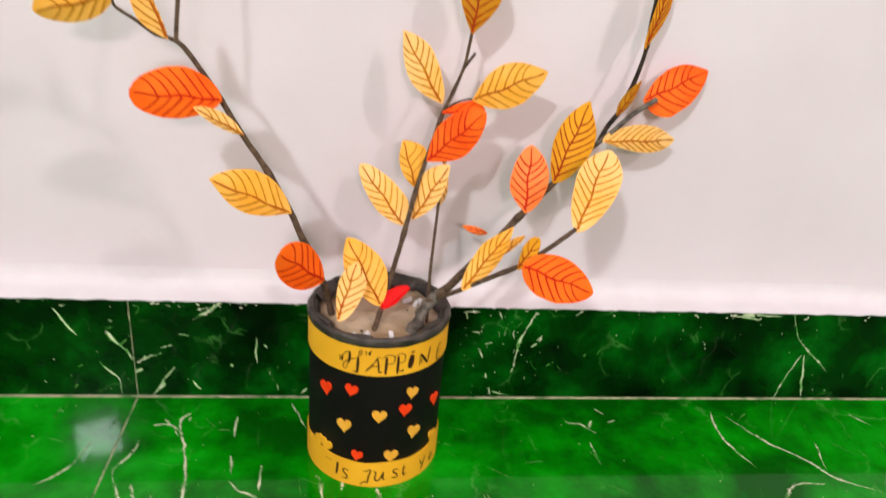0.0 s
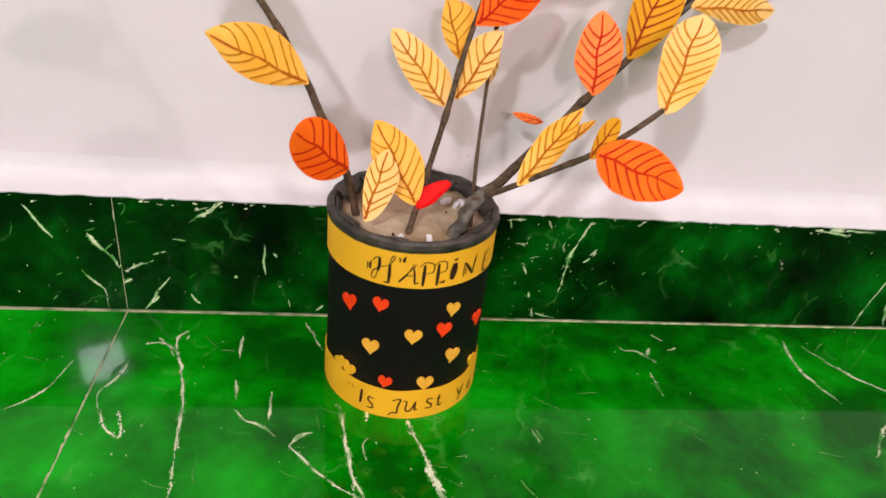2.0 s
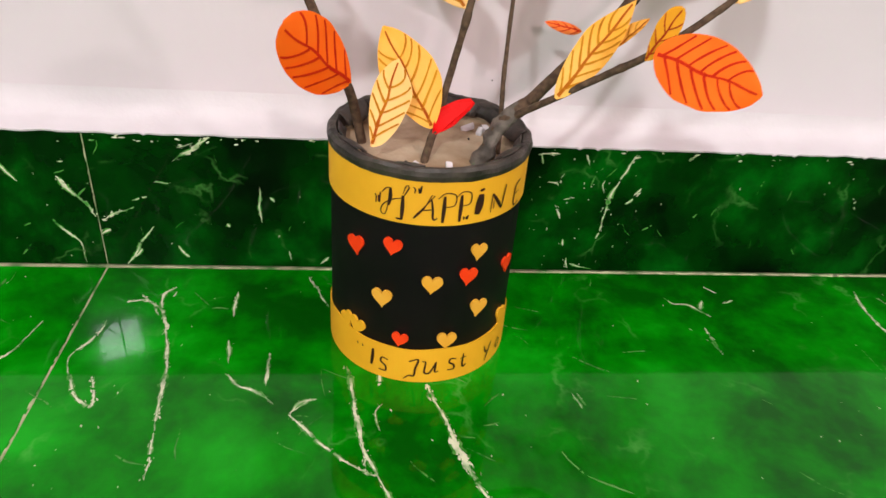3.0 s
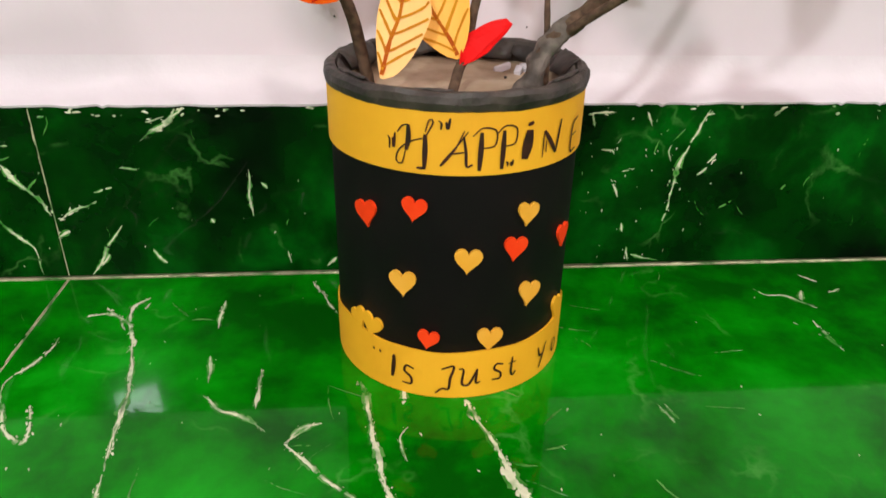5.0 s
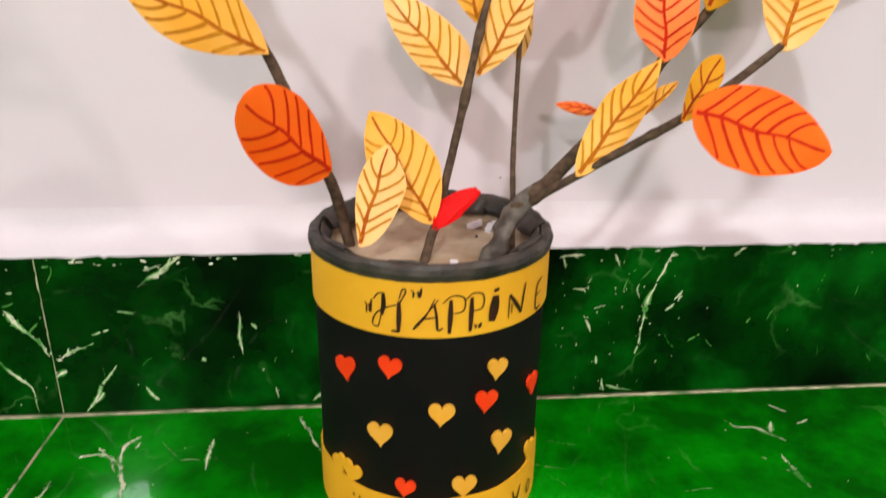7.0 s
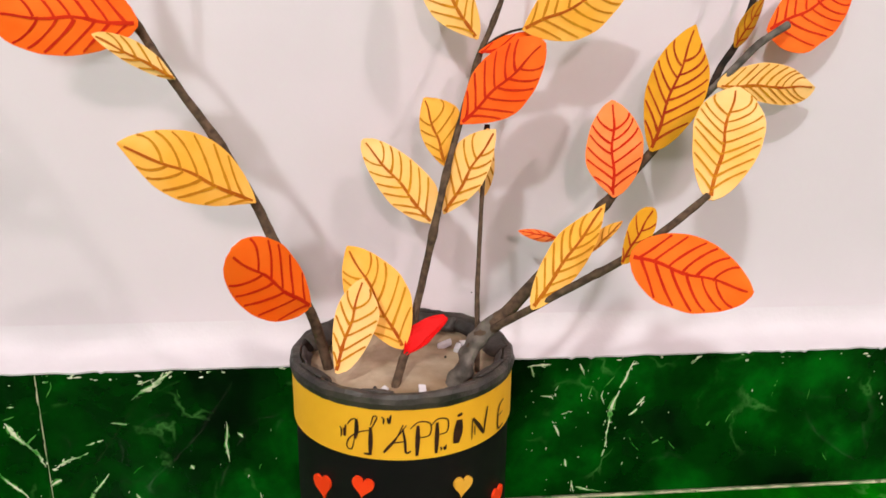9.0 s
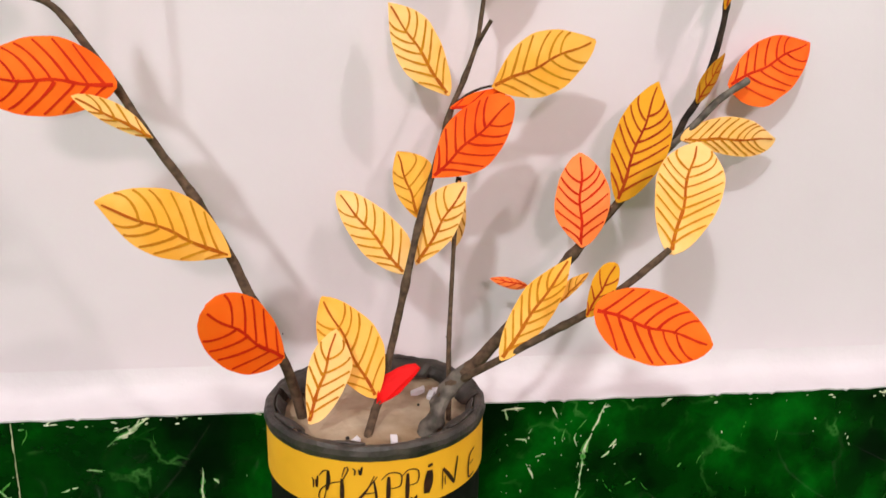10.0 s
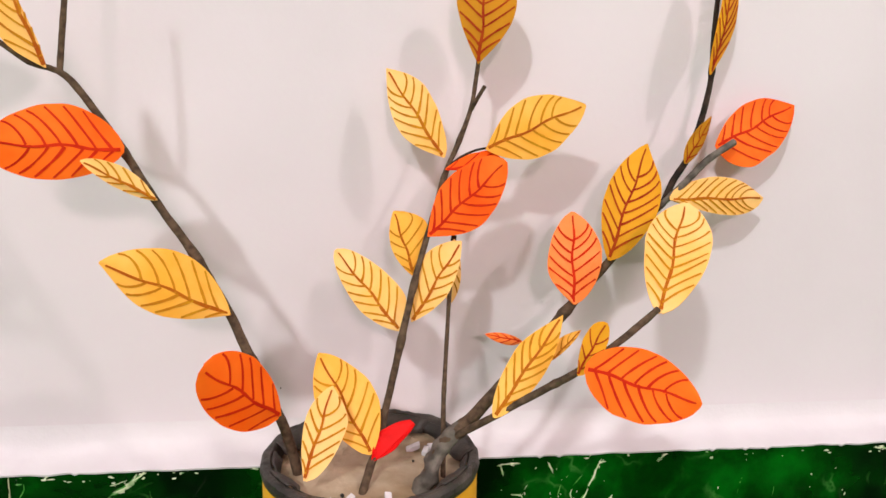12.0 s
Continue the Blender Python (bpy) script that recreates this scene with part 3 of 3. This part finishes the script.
glyph(QUOTE, -10.0, 0.1243, 0.0042, 0.0034, name="quote_mark")
glyph(A_, -5.0, 0.1096, 0.0116, 0.0145)
glyph(P_, 6.1, 0.1088, 0.0082, 0.0154)
glyph(P_, 14.9, 0.1090, 0.0074, 0.0156)
glyph(QUOTE, 16.2, 0.1096, 0.0030, 0.0018, name="quote_mark")
glyph(I_, 23.8, 0.1106, 0.0064, 0.0142)
glyph(N_, 37.0, 0.1100, 0.0112, 0.0118)
glyph(E_, 53.6, 0.1082, 0.0074, 0.0138)
S_ = [(MID, [(0.9, 0.9), (0.4, 1.0), (0.25, 0.7), (0.7, 0.4), (0.7, 0.05), (0.1, 0.05)])]
LOW_I = [(BOLD, [(0.6, 1.0), (0.5, 0.5), (0.35, 0.0)]), (THIN, [(0.35, 0.85), (0.6, 1.0)])]
J_ = [(MID, [(0.15, 0.85), (0.9, 1.0), (0.7, 0.4), (0.6, -0.1), (0.2, -0.1), (-0.2, -0.35)])]
U_ = [(MID, [(0.05, 0.95), (0.25, 0.9), (0.2, 0.1), (0.5, 0.05), (0.85, 0.9)]), (MID, [(0.85, 0.9), (0.8, 0.1), (1.0, 0.15)])]
T_ = [(MID, [(0.5, 1.1), (0.4, 0.3), (0.6, 0.0), (0.9, 0.2)]), (THIN, [(0.1, 0.75), (0.9, 0.8)])]
Y_ = [(MID, [(0.1, 1.0), (0.3, 0.5), (0.75, 0.55)]), (MID, [(0.9, 1.05), (0.6, 0.4), (0.3, -0.2)])]
O_ = [(MID, [(0.5, 1.0), (0.1, 0.6), (0.3, 0.05), (0.8, 0.3), (0.8, 0.8), (0.5, 1.0)])]
DOTS = [(0.0014, [(0.1, 0.5), (0.25, 0.6)]), (0.0014, [(0.75, 0.45), (0.9, 0.55)])]
glyph(DOTS, -40.8, 0.0180, 0.0055, 0.002, name="quote_mark")
glyph(LOW_I, -31.7, 0.0078, 0.0042, 0.0120)
glyph(S_, -24.4, 0.0060, 0.0066, 0.0098)
glyph(J_, -6.4, 0.0070, 0.0070, 0.0110)
glyph(U_, 3.7, 0.0078, 0.0100, 0.0092)
glyph(S_, 17.2, 0.0086, 0.0064, 0.0084)
glyph(T_, 24.8, 0.0086, 0.0050, 0.0090)
glyph(Y_, 44.6, 0.0066, 0.0074, 0.0100)
glyph(O_, 57.0, 0.0070, 0.0050, 0.0070)

# ragged pieces of the strip hanging down inside the tin
for a, w, deep, z in ((-80, 34, 0.010, 0.1368), (-35, 26, 0.007, 0.1366), (35, 30, 0.011, 0.1368), (70, 26, 0.013, 0.1370), (120, 40, 0.010, 0.1366), (200, 46, 0.009, 0.1366)):
    verts, faces = [], []
    for k in range(13):
        t = a + w * (k / 12 - 0.5)
        reach = deep * (0.55 + 0.45 * math.sin(math.pi * k / 12) + 0.35 * noise.noise((t * 0.13, deep * 900, 0)))
        for j in range(4):
            s = j / 3
            verts.append(on_tin(t, z - reach * s * 0.75, 0.0497 - 0.0035 * s - 0.0012 * noise.noise((t * 0.1, j * 0.7, 5))))
        if k:
            faces += [(4 * k - 4 + j, 4 * k + j, 4 * k + 1 + j, 4 * k - 3 + j) for j in range(3)]
    ob = obj("lining", verts, faces, "tape", tin, smooth=True)
    solid = ob.modifiers.new("thickness", "SOLIDIFY")
    solid.thickness = 0.0006

# plaster fill inside the tin; its tan colour includes the shade on whitish plaster
verts, faces = [(CX, CY, 0.1280)], []
for j in range(1, 9):
    for k in range(48):
        q = on_tin(7.5 * k, 0.1280, 0.0510 * j / 8)
        q.z += 0.0016 * noise.noise(q * 70) + 0.0010 * noise.noise(q * 220)
        verts.append(q)
for k in range(48):
    faces.append((0, 1 + k, 1 + (k + 1) % 48))
    for j in range(7):
        a, b = 1 + j * 48 + k, 1 + j * 48 + (k + 1) % 48
        faces.append((a, a + 48, b + 48, b))
edge = len(verts)
verts += [on_tin(7.5 * k, 0.100, 0.0510) for k in range(48)]
faces += [(1 + 7 * 48 + k, edge + k, edge + (k + 1) % 48, 1 + 7 * 48 + (k + 1) % 48) for k in range(48)] + [tuple(range(edge, edge + 48))[::-1]]
fill = tagged(obj("plaster_fill", verts, faces, "fill", None, smooth=True), "rough off-white plaster filling the tin, shade in its tan colour", "plaster")


def crumb(name, at, s, parent, label):
    bm = bmesh.new()
    bmesh.ops.create_icosphere(bm, subdivisions=2, radius=s)
    for v in bm.verts:
        v.co = Vector(at) + v.co * (1 + 0.4 * noise.noise(v.co * 900))
    return part(name, bm, "dirt", parent, label)


for x, y, s in ((-0.004, -0.092, 0.0010), (0.0325, -0.059, 0.0007)):
    crumb("crumb", (x, y, 0.1288), s, fill, "small dark crumb")
# white plaster chips that double as the lamplit patches of the fill
for x, y, s, turn in ((0.0335, -0.0445, 0.0040, 0.3), (0.0400, -0.0500, 0.0030, 1.2), (0.0445, -0.0470, 0.0034, 2.0), (-0.0010, -0.0990, 0.0036, 0.8), (-0.0085, -0.1000, 0.0026, 2.4), (0.0180, -0.0980, 0.0030, 1.6)):
    bm = box((-s, -0.55 * s, -0.001), (s, 0.55 * s, 0.0016), 0.0003)
    for v in bm.verts:
        v.co = Matrix.Rotation(turn, 3, "Z") @ (v.co + Vector((0.3 * v.co.y, 0, 0.25 * v.co.x))) + Vector((x, y, 0.1292))
    part("lit_plaster_chip", bm, "putty", fill, "white plaster chip that also stands for lit plaster")
for x, z in ((0.0573, 0.1354), (-0.0453, 0.1405)):
    tagged(crumb("speck", (x, WALL - 0.0003, z), 0.00048, None, ""), "tiny dark speck on the white wall", "speck", "specks on the wall")

# ---- branches with paper leaves ----
EYE_AT = Vector((0.005, -0.414, 0.308))
INK = {"straw": "vein_brown", "gold": "vein_brown", "amber": "vein_dark", "bronze": "vein_dark", "brown": "vein_dark", "orange": "vein_red", "flame": "vein_red", "coral": "vein_red"}
SAY = {"straw": "pale straw-yellow paper leaf with ochre veins", "gold": "golden-yellow paper leaf with ochre veins", "amber": "deep amber paper leaf with maroon veins", "bronze": "dark ochre paper leaf with maroon veins", "brown": "ochre paper leaf turned edge-on", "orange": "orange paper leaf with red veins", "flame": "flame-orange paper leaf with red veins", "coral": "coral-orange paper leaf with red veins"}
RIB = {"straw": "rib_brown", "gold": "rib_brown"}
made = 0


def leaf(branch, colour, base, tip, right, left, tilt=0):
    """A cut-paper leaf: a thin curved blade with its veins drawn on by marker. right, left: half-width, where it is
    widest, and how blunt the foot and the tip are on that side."""
    global made
    made += 1
    rnd = random.Random(made)
    base, tip = Vector(base), Vector(tip)
    axis = tip - base
    length = axis.length
    axis.normalize()
    face = (EYE_AT - (base + tip) / 2).normalized()
    face = (face - axis * face.dot(axis)).normalized()
    face = Matrix.Rotation(radians(tilt), 3, axis) @ face
    side = axis.cross(face)
    arch, fold = rnd.uniform(0.01, 0.05) * length, rnd.uniform(0.04, 0.20)
    width = right[0] + left[0]

    def half(s, v=1):
        w, peak, foot, end = right if v > 0 else left
        if s < peak:
            return w * max(0.0, math.sin(math.pi / 2 * s / peak)) ** foot
        return w * max(0.0, math.cos(math.pi / 2 * (s - peak) / (1 - peak))) ** end

    def at(s, v, lift=0.0):
        h = half(s, v)
        bend = arch * math.sin(math.pi * s) - fold * abs(v) * h + 0.0010 * noise.noise((s * 2.2, v, made * 3.1))
        return base + axis * (length * s) + side * (v * h * (1 + 0.04 * noise.noise((s * 6, made, 1 if v > 0 else 7)))) + face * (bend + lift)

    rows, cols = 22, 8
    verts, faces = [], []
    for layer in (0.0, -0.0004):
        for i in range(rows + 1):
            for j in range(cols + 1):
                verts.append(at(0.004 + 0.992 * i / rows, 2 * j / cols - 1, layer))
    n = (rows + 1) * (cols + 1)
    for i in range(rows):
        for j in range(cols):
            a = i * (cols + 1) + j
            faces.append((a, a + 1, a + cols + 2, a + cols + 1))
            faces.append((n + a, n + a + cols + 1, n + a + cols + 2, n + a + 1))
    rim = [j for j in range(cols + 1)] + [(i + 1) * (cols + 1) - 1 for i in range(1, rows + 1)] + [rows * (cols + 1) + j for j in range(cols - 1, -1, -1)] + [i * (cols + 1) for i in range(rows - 1, 0, -1)]
    for a, b in zip(rim, rim[1:] + rim[:1]):
        faces.append((b, a, n + a, n + b))
    blade = obj("leaf", verts, faces, colour, branch, SAY[colour], True)
    # veins on both sides of the paper's front
    verts, faces = [], []

    def stroke(points, w0, w1):
        k, m = len(verts), len(points)
        world = [at(s, v, 0.00022) for s, v in points]
        for i, p in enumerate(world):
            d = (world[min(i + 1, m - 1)] - world[max(i - 1, 0)]).normalized()
            q = d.cross(face) * (w0 + (w1 - w0) * i / (m - 1)) / 2 * rnd.uniform(0.8, 1.2)
            verts.extend((p + q, p - q))
            if i:
                j = k + 2 * i
                faces.append((j - 2, j - 1, j + 1, j))

    scale = min(1.0, length / 0.045)
    stroke([(0.03 + 0.92 * i / 16, 0.05 * math.sin(i * 0.7 + made)) for i in range(17)], 0.0018 * scale, 0.0009 * scale)
    obj("midrib", verts, faces, RIB.get(colour, INK[colour]), blade)
    verts, faces = [], []
    pairs = max(3, int(round(length / 0.0098)))
    for side_of in (-1, 1):
        for i in range(pairs):
            s0 = 0.06 + 0.72 * (i + 0.25 * (side_of > 0) + rnd.uniform(-0.1, 0.1)) / pairs
            reach = 0.08 + 0.15 * (half(min(1, s0 + 0.12), side_of) / (width / 2)) + rnd.uniform(-0.02, 0.02)
            stroke([(min(0.985, s0 + reach * (t / 6) ** 1.1), side_of * 0.94 * (t / 6) ** 0.9) for t in range(7)], 0.00120 * scale * rnd.uniform(0.8, 1.2), 0.0009 * scale)
    obj("veining", verts, faces, INK[colour], blade)
    return blade


def twig(branch, name, points, r0, r1, mat="bark", knots=()):
    return obj(name, *tube(points, r0, r1, knots=knots), mat, branch, smooth=True)


branch_a = tagged(new("leafy_branch"), "forked twig with orange and yellow paper leaves leaning outwards", "branch", "branches in the tin")
A_MAIN = [(-0.0263, -0.0660, 0.1242), (-0.0300, -0.0680, 0.1425), (-0.0341, -0.0730, 0.1601), (-0.0493, -0.0690, 0.1928), (-0.0589, -0.0640, 0.2131), (-0.0747, -0.0600, 0.2407), (-0.0911, -0.0580, 0.2654), (-0.1070, -0.0560, 0.2921), (-0.1189, -0.0550, 0.3104), (-0.1281, -0.0550, 0.3231), (-0.1328, -0.0550, 0.3269)]
twig(branch_a, "stem", A_MAIN, 0.0027, 0.0017, knots=(0.3, 0.55, 0.8))
A_UP = [(-0.1328, -0.0550, 0.3269), (-0.1323, -0.0530, 0.3372), (-0.1310, -0.0520, 0.3500), (-0.1303, -0.0500, 0.3603), (-0.1280, -0.0420, 0.4017)]
twig(branch_a, "side_twig", A_UP, 0.0016, 0.0011)
A_OUT = [(-0.1328, -0.0550, 0.3269), (-0.1372, -0.0560, 0.3287), (-0.1448, -0.0580, 0.3309), (-0.1553, -0.0600, 0.3389), (-0.1677, -0.0620, 0.3476)]
twig(branch_a, "side_twig", A_OUT + [(-0.1675, -0.0620, 0.3542)], 0.0016, 0.0008)
leaf(branch_a, "orange", (-0.0326, -0.0860, 0.1678), (-0.0622, -0.1140, 0.2015), (0.0159, 0.60, 0.75, 0.42), (0.0162, 0.46, 0.5, 0.5))
leaf(branch_a, "gold", (-0.0570, -0.0700, 0.2133), (-0.1105, -0.0870, 0.2428), (0.0183, 0.50, 0.8, 0.7), (0.0122, 0.54, 1.0, 1.15))
leaf(branch_a, "orange", (-0.1033, -0.0640, 0.2917), (-0.1617, -0.0700, 0.2946), (0.0194, 0.46, 0.6, 0.55), (0.0155, 0.58, 0.6, 0.4))
leaf(branch_a, "straw", (-0.0894, -0.0650, 0.2684), (-0.1207, -0.0720, 0.2870), (0.0065, 0.50, 1.0, 0.55), (0.0036, 0.46, 0.6, 0.7))
leaf(branch_a, "straw", (-0.1369, -0.0600, 0.3282), (-0.1540, -0.0600, 0.3746), (0.0017, 0.30, 0.45, 1.15), (0.0122, 0.42, 1.0, 0.7))
leaf(branch_a, "gold", (-0.1675, -0.0620, 0.3542), (-0.2167, -0.0620, 0.3404), (0.0158, 0.38, 0.6, 0.55), (0.0123, 0.46, 0.6, 0.55))

branch_b = tagged(new("leafy_branch"), "straight brown twig with many yellow and orange paper leaves", "branch", "branches in the tin")
B_MAIN = [(0.0044, -0.0900, 0.1237), (0.0099, -0.0760, 0.1356), (0.0139, -0.0650, 0.1409), (0.0176, -0.0590, 0.1569), (0.0206, -0.0560, 0.1681), (0.0271, -0.0540, 0.1983), (0.0348, -0.0400, 0.2254), (0.0406, -0.0310, 0.2423), (0.0481, -0.0240, 0.2663), (0.0531, -0.0200, 0.2816), (0.0591, -0.0160, 0.2939), (0.0668, -0.0120, 0.3141), (0.0694, -0.0100, 0.3281), (0.0713, -0.0080, 0.3412)]
twig(branch_b, "stem", B_MAIN, 0.0022, 0.0012, knots=(0.35, 0.48, 0.72, 0.82))
B_SIDE = [(0.0537, -0.0200, 0.2822), (0.0608, -0.0200, 0.2879), (0.0685, -0.0210, 0.2917), (0.0752, -0.0220, 0.2931)]
twig(branch_b, "side_twig", B_SIDE, 0.0009, 0.0006, "dark_bark")
B_SPUR = [(0.0669, -0.0120, 0.3135), (0.0696, -0.0160, 0.3194), (0.0731, -0.0200, 0.3263)]
twig(branch_b, "side_twig", B_SPUR, 0.0012, 0.0011)
leaf(branch_b, "gold", (0.0105, -0.0730, 0.1399), (-0.0171, -0.0490, 0.1865), (0.0168, 0.46, 0.8, 0.7), (0.0128, 0.58, 0.6, 0.9))
leaf(branch_b, "straw", (-0.0224, -0.0910, 0.1365), (-0.0086, -0.0680, 0.1755), (0.0126, 0.66, 0.45, 1.15), (0.0081, 0.62, 1.0, 0.7))
leaf(branch_b, "straw", (0.0263, -0.0480, 0.1971), (-0.0086, -0.0200, 0.2365), (0.0145, 0.30, 0.8, 0.55), (0.0101, 0.42, 0.8, 0.55))
leaf(branch_b, "gold", (0.0347, -0.0340, 0.2234), (0.0233, -0.0240, 0.2585), (0.0154, 0.66, 1.0, 0.7), (0.0073, 0.50, 0.8, 0.9))
leaf(branch_b, "straw", (0.0321, -0.0460, 0.2014), (0.0604, -0.0320, 0.2430), (0.0086, 0.46, 0.9, 0.9), (0.0135, 0.60, 0.8, 0.7))
leaf(branch_b, "straw", (0.0568, -0.0280, 0.2433), (0.0552, -0.0260, 0.2058), (0.0055, 0.54, 0.6, 0.7), (0.0050, 0.58, 0.6, 0.7))
leaf(branch_b, "flame", (0.0412, -0.0340, 0.2456), (0.0833, -0.0360, 0.2865), (0.0155, 0.46, 1.0, 0.7), (0.0152, 0.50, 1.0, 0.4))
leaf(branch_b, "orange", (0.0514, -0.0240, 0.2812), (0.0850, -0.0220, 0.2851), (0.0017, 0.50, 0.6, 0.7), (0.0078, 0.70, 0.8, 0.7))
leaf(branch_b, "straw", (0.0514, -0.0200, 0.2872), (0.0202, 0.0030, 0.3364), (0.0128, 0.62, 0.6, 0.95), (0.0128, 0.42, 1.0, 1.0))
leaf(branch_b, "gold", (0.0736, -0.0240, 0.2925), (0.1292, -0.0240, 0.3175), (0.0163, 0.46, 0.8, 0.7), (0.0166, 0.50, 1.0, 0.9))
leaf(branch_b, "bronze", (0.0704, -0.0120, 0.3384), (0.0755, -0.0120, 0.3951), (0.0174, 0.58, 1.0, 0.55), (0.0160, 0.70, 1.0, 0.7))

stick = tagged(new("bare_stick"), "thin bare grey stick standing behind the leaves", "stick", "branches in the tin")
C_MAIN = [(0.0466, -0.0770, 0.1250), (0.0471, -0.0720, 0.1429), (0.0475, -0.0670, 0.1524), (0.0486, -0.0580, 0.1649), (0.0511, -0.0450, 0.1856), (0.0534, -0.0350, 0.2082), (0.0570, -0.0220, 0.2413)]
twig(stick, "stem", C_MAIN, 0.0014, 0.0011)
twig(stick, "tip", [C_MAIN[-1], tuple(Vector(C_MAIN[-1]) + Vector((0.0004, 0.0008, 0.003)))], 0.0017, 0.0015, "dark_bark")

branch_d = tagged(new("leafy_branch"), "thick dark forked twig with orange and yellow paper leaves", "branch", "branches in the tin")
D_MAIN = [(0.0320, -0.0880, 0.1212), (0.0396, -0.0860, 0.1379), (0.0464, -0.0820, 0.1492), (0.0568, -0.0780, 0.1561), (0.0732, -0.0660, 0.1674), (0.0980, -0.0480, 0.1849), (0.1205, -0.0330, 0.2034), (0.1454, -0.0240, 0.2275), (0.1646, -0.0190, 0.2481), (0.1814, -0.0150, 0.2625), (0.1884, -0.0110, 0.2754), (0.1975, -0.0080, 0.2886), (0.2063, -0.0040, 0.3118), (0.2120, 0.0000, 0.3349), (0.2128, 0.0020, 0.3610), (0.2150, 0.0040, 0.3995)]
twig(branch_d, "stem", D_MAIN[:10], 0.0037, 0.0021, "bark", knots=(0.2, 0.6, 0.9))
twig(branch_d, "upper_stem", D_MAIN[9:], 0.0021, 0.0014, "dark_bark", knots=(0.3, 0.6))
D_SPUR = [(0.1790, -0.0160, 0.2606), (0.1952, -0.0150, 0.2758), (0.2079, -0.0120, 0.2873), (0.2264, -0.0060, 0.2975)]
twig(branch_d, "side_twig", D_SPUR, 0.0019, 0.0022, "glue")
D_FORK = [(0.0493, -0.0810, 0.1508), (0.0584, -0.0860, 0.1581), (0.0684, -0.0920, 0.1663), (0.0913, -0.0990, 0.1823), (0.1058, -0.1040, 0.1927), (0.1242, -0.1040, 0.2061), (0.1359, -0.1010, 0.2138), (0.1461, -0.0970, 0.2203)]
twig(branch_d, "side_twig", D_FORK, 0.0019, 0.0017, knots=(0.5, 0.7))
obj("glue_wrap", *tube(D_MAIN[:4], 0.0056, 0.0034, 14, 0.3, 0.002), "glue", branch_d, "grey lumpy paste round the stem's foot", True)
leaf(branch_d, "coral", (0.1230, -0.0380, 0.2076), (0.1278, -0.0130, 0.2569), (0.0160, 0.54, 0.6, 0.7), (0.0146, 0.42, 1.0, 0.55))
leaf(branch_d, "amber", (0.1448, -0.0290, 0.2308), (0.1672, -0.0210, 0.2966), (0.0172, 0.54, 0.6, 1.15), (0.0137, 0.54, 0.8, 0.7))
leaf(branch_d, "straw", (0.1828, -0.0200, 0.2644), (0.2537, 0.0030, 0.2634), (0.0100, 0.66, 1.0, 0.55), (0.0132, 0.50, 0.45, 0.9))
leaf(branch_d, "brown", (0.1920, -0.0160, 0.2851), (0.2102, -0.0080, 0.3125), (0.0079, 0.46, 0.6, 0.7), (0.0066, 0.42, 0.6, 1.15), 55)
leaf(branch_d, "flame", (0.2190, 0.0020, 0.2944), (0.2735, 0.0120, 0.3205), (0.0214, 0.30, 0.45, 0.7), (0.0148, 0.54, 0.8, 0.9))
leaf(branch_d, "amber", (0.2099, -0.0040, 0.3360), (0.2194, 0.0000, 0.4081), (0.0132, 0.46, 1.0, 0.7), (0.0051, 0.38, 0.35, 0.4), 55)
leaf(branch_d, "coral", (0.0988, -0.0200, 0.1814), (0.0780, -0.0120, 0.1839), (0.0026, 0.50, 0.6, 0.7), (0.0038, 0.38, 0.6, 0.7))
leaf(branch_d, "gold", (0.0682, -0.0960, 0.1675), (0.1046, -0.0810, 0.2140), (0.0084, 0.50, 0.6, 0.9), (0.0096, 0.54, 0.6, 1.15))
leaf(branch_d, "gold", (0.1007, -0.0780, 0.1894), (0.1169, -0.0720, 0.2032), (0.0015, 0.62, 0.6, 0.7), (0.0048, 0.42, 0.6, 0.9))
leaf(branch_d, "amber", (0.1040, -0.1090, 0.1927), (0.1169, -0.1090, 0.2176), (0.0054, 0.54, 0.45, 0.55), (0.0057, 0.70, 1.0, 0.4))
leaf(branch_d, "orange", (0.1062, -0.1130, 0.1976), (0.1565, -0.1270, 0.1841), (0.0167, 0.42, 0.6, 0.55), (0.0161, 0.46, 0.45, 0.7))
leaf(branch_d, "straw", (0.1469, -0.0980, 0.2183), (0.1794, -0.0470, 0.2662), (0.0176, 0.62, 0.6, 0.55), (0.0151, 0.66, 0.6, 0.7))

# crumpled red paper leaf at the foot of the middle twig
base, tip = Vector((0.0114, -0.0735, 0.1352)), Vector((0.0327, -0.0660, 0.1528))
axis = (tip - base)
face = Vector((-0.38, -0.70, 0.60)).normalized()
side = axis.normalized().cross(face)
verts, faces = [], []
for i in range(15):
    s = i / 14
    for j in range(9):
        v = j / 4 - 1
        h = (0.0112 if v < 0 else 0.0040) * (s / 0.46 if s < 0.46 else 1 - 0.76 * ((s - 0.46) / 0.54) ** 1.1) * (1 + 0.10 * math.sin(9 * s))
        p = base + axis * s + side * (v * h) + face * (0.003 * abs(v) * (1 - 0.6 * s) + 0.0014 * noise.noise((s * 4, v * 1.4, 3)))
        verts.append(p)
    if i:
        faces += [(9 * i - 9 + j, 9 * i + j, 9 * i + 1 + j, 9 * i - 8 + j) for j in range(8)]
blade = obj("leaf", verts, faces, "red", branch_b, "small crumpled bright red paper leaf", smooth=False)
solid = blade.modifiers.new("thickness", "SOLIDIFY")
solid.thickness = 0.0004
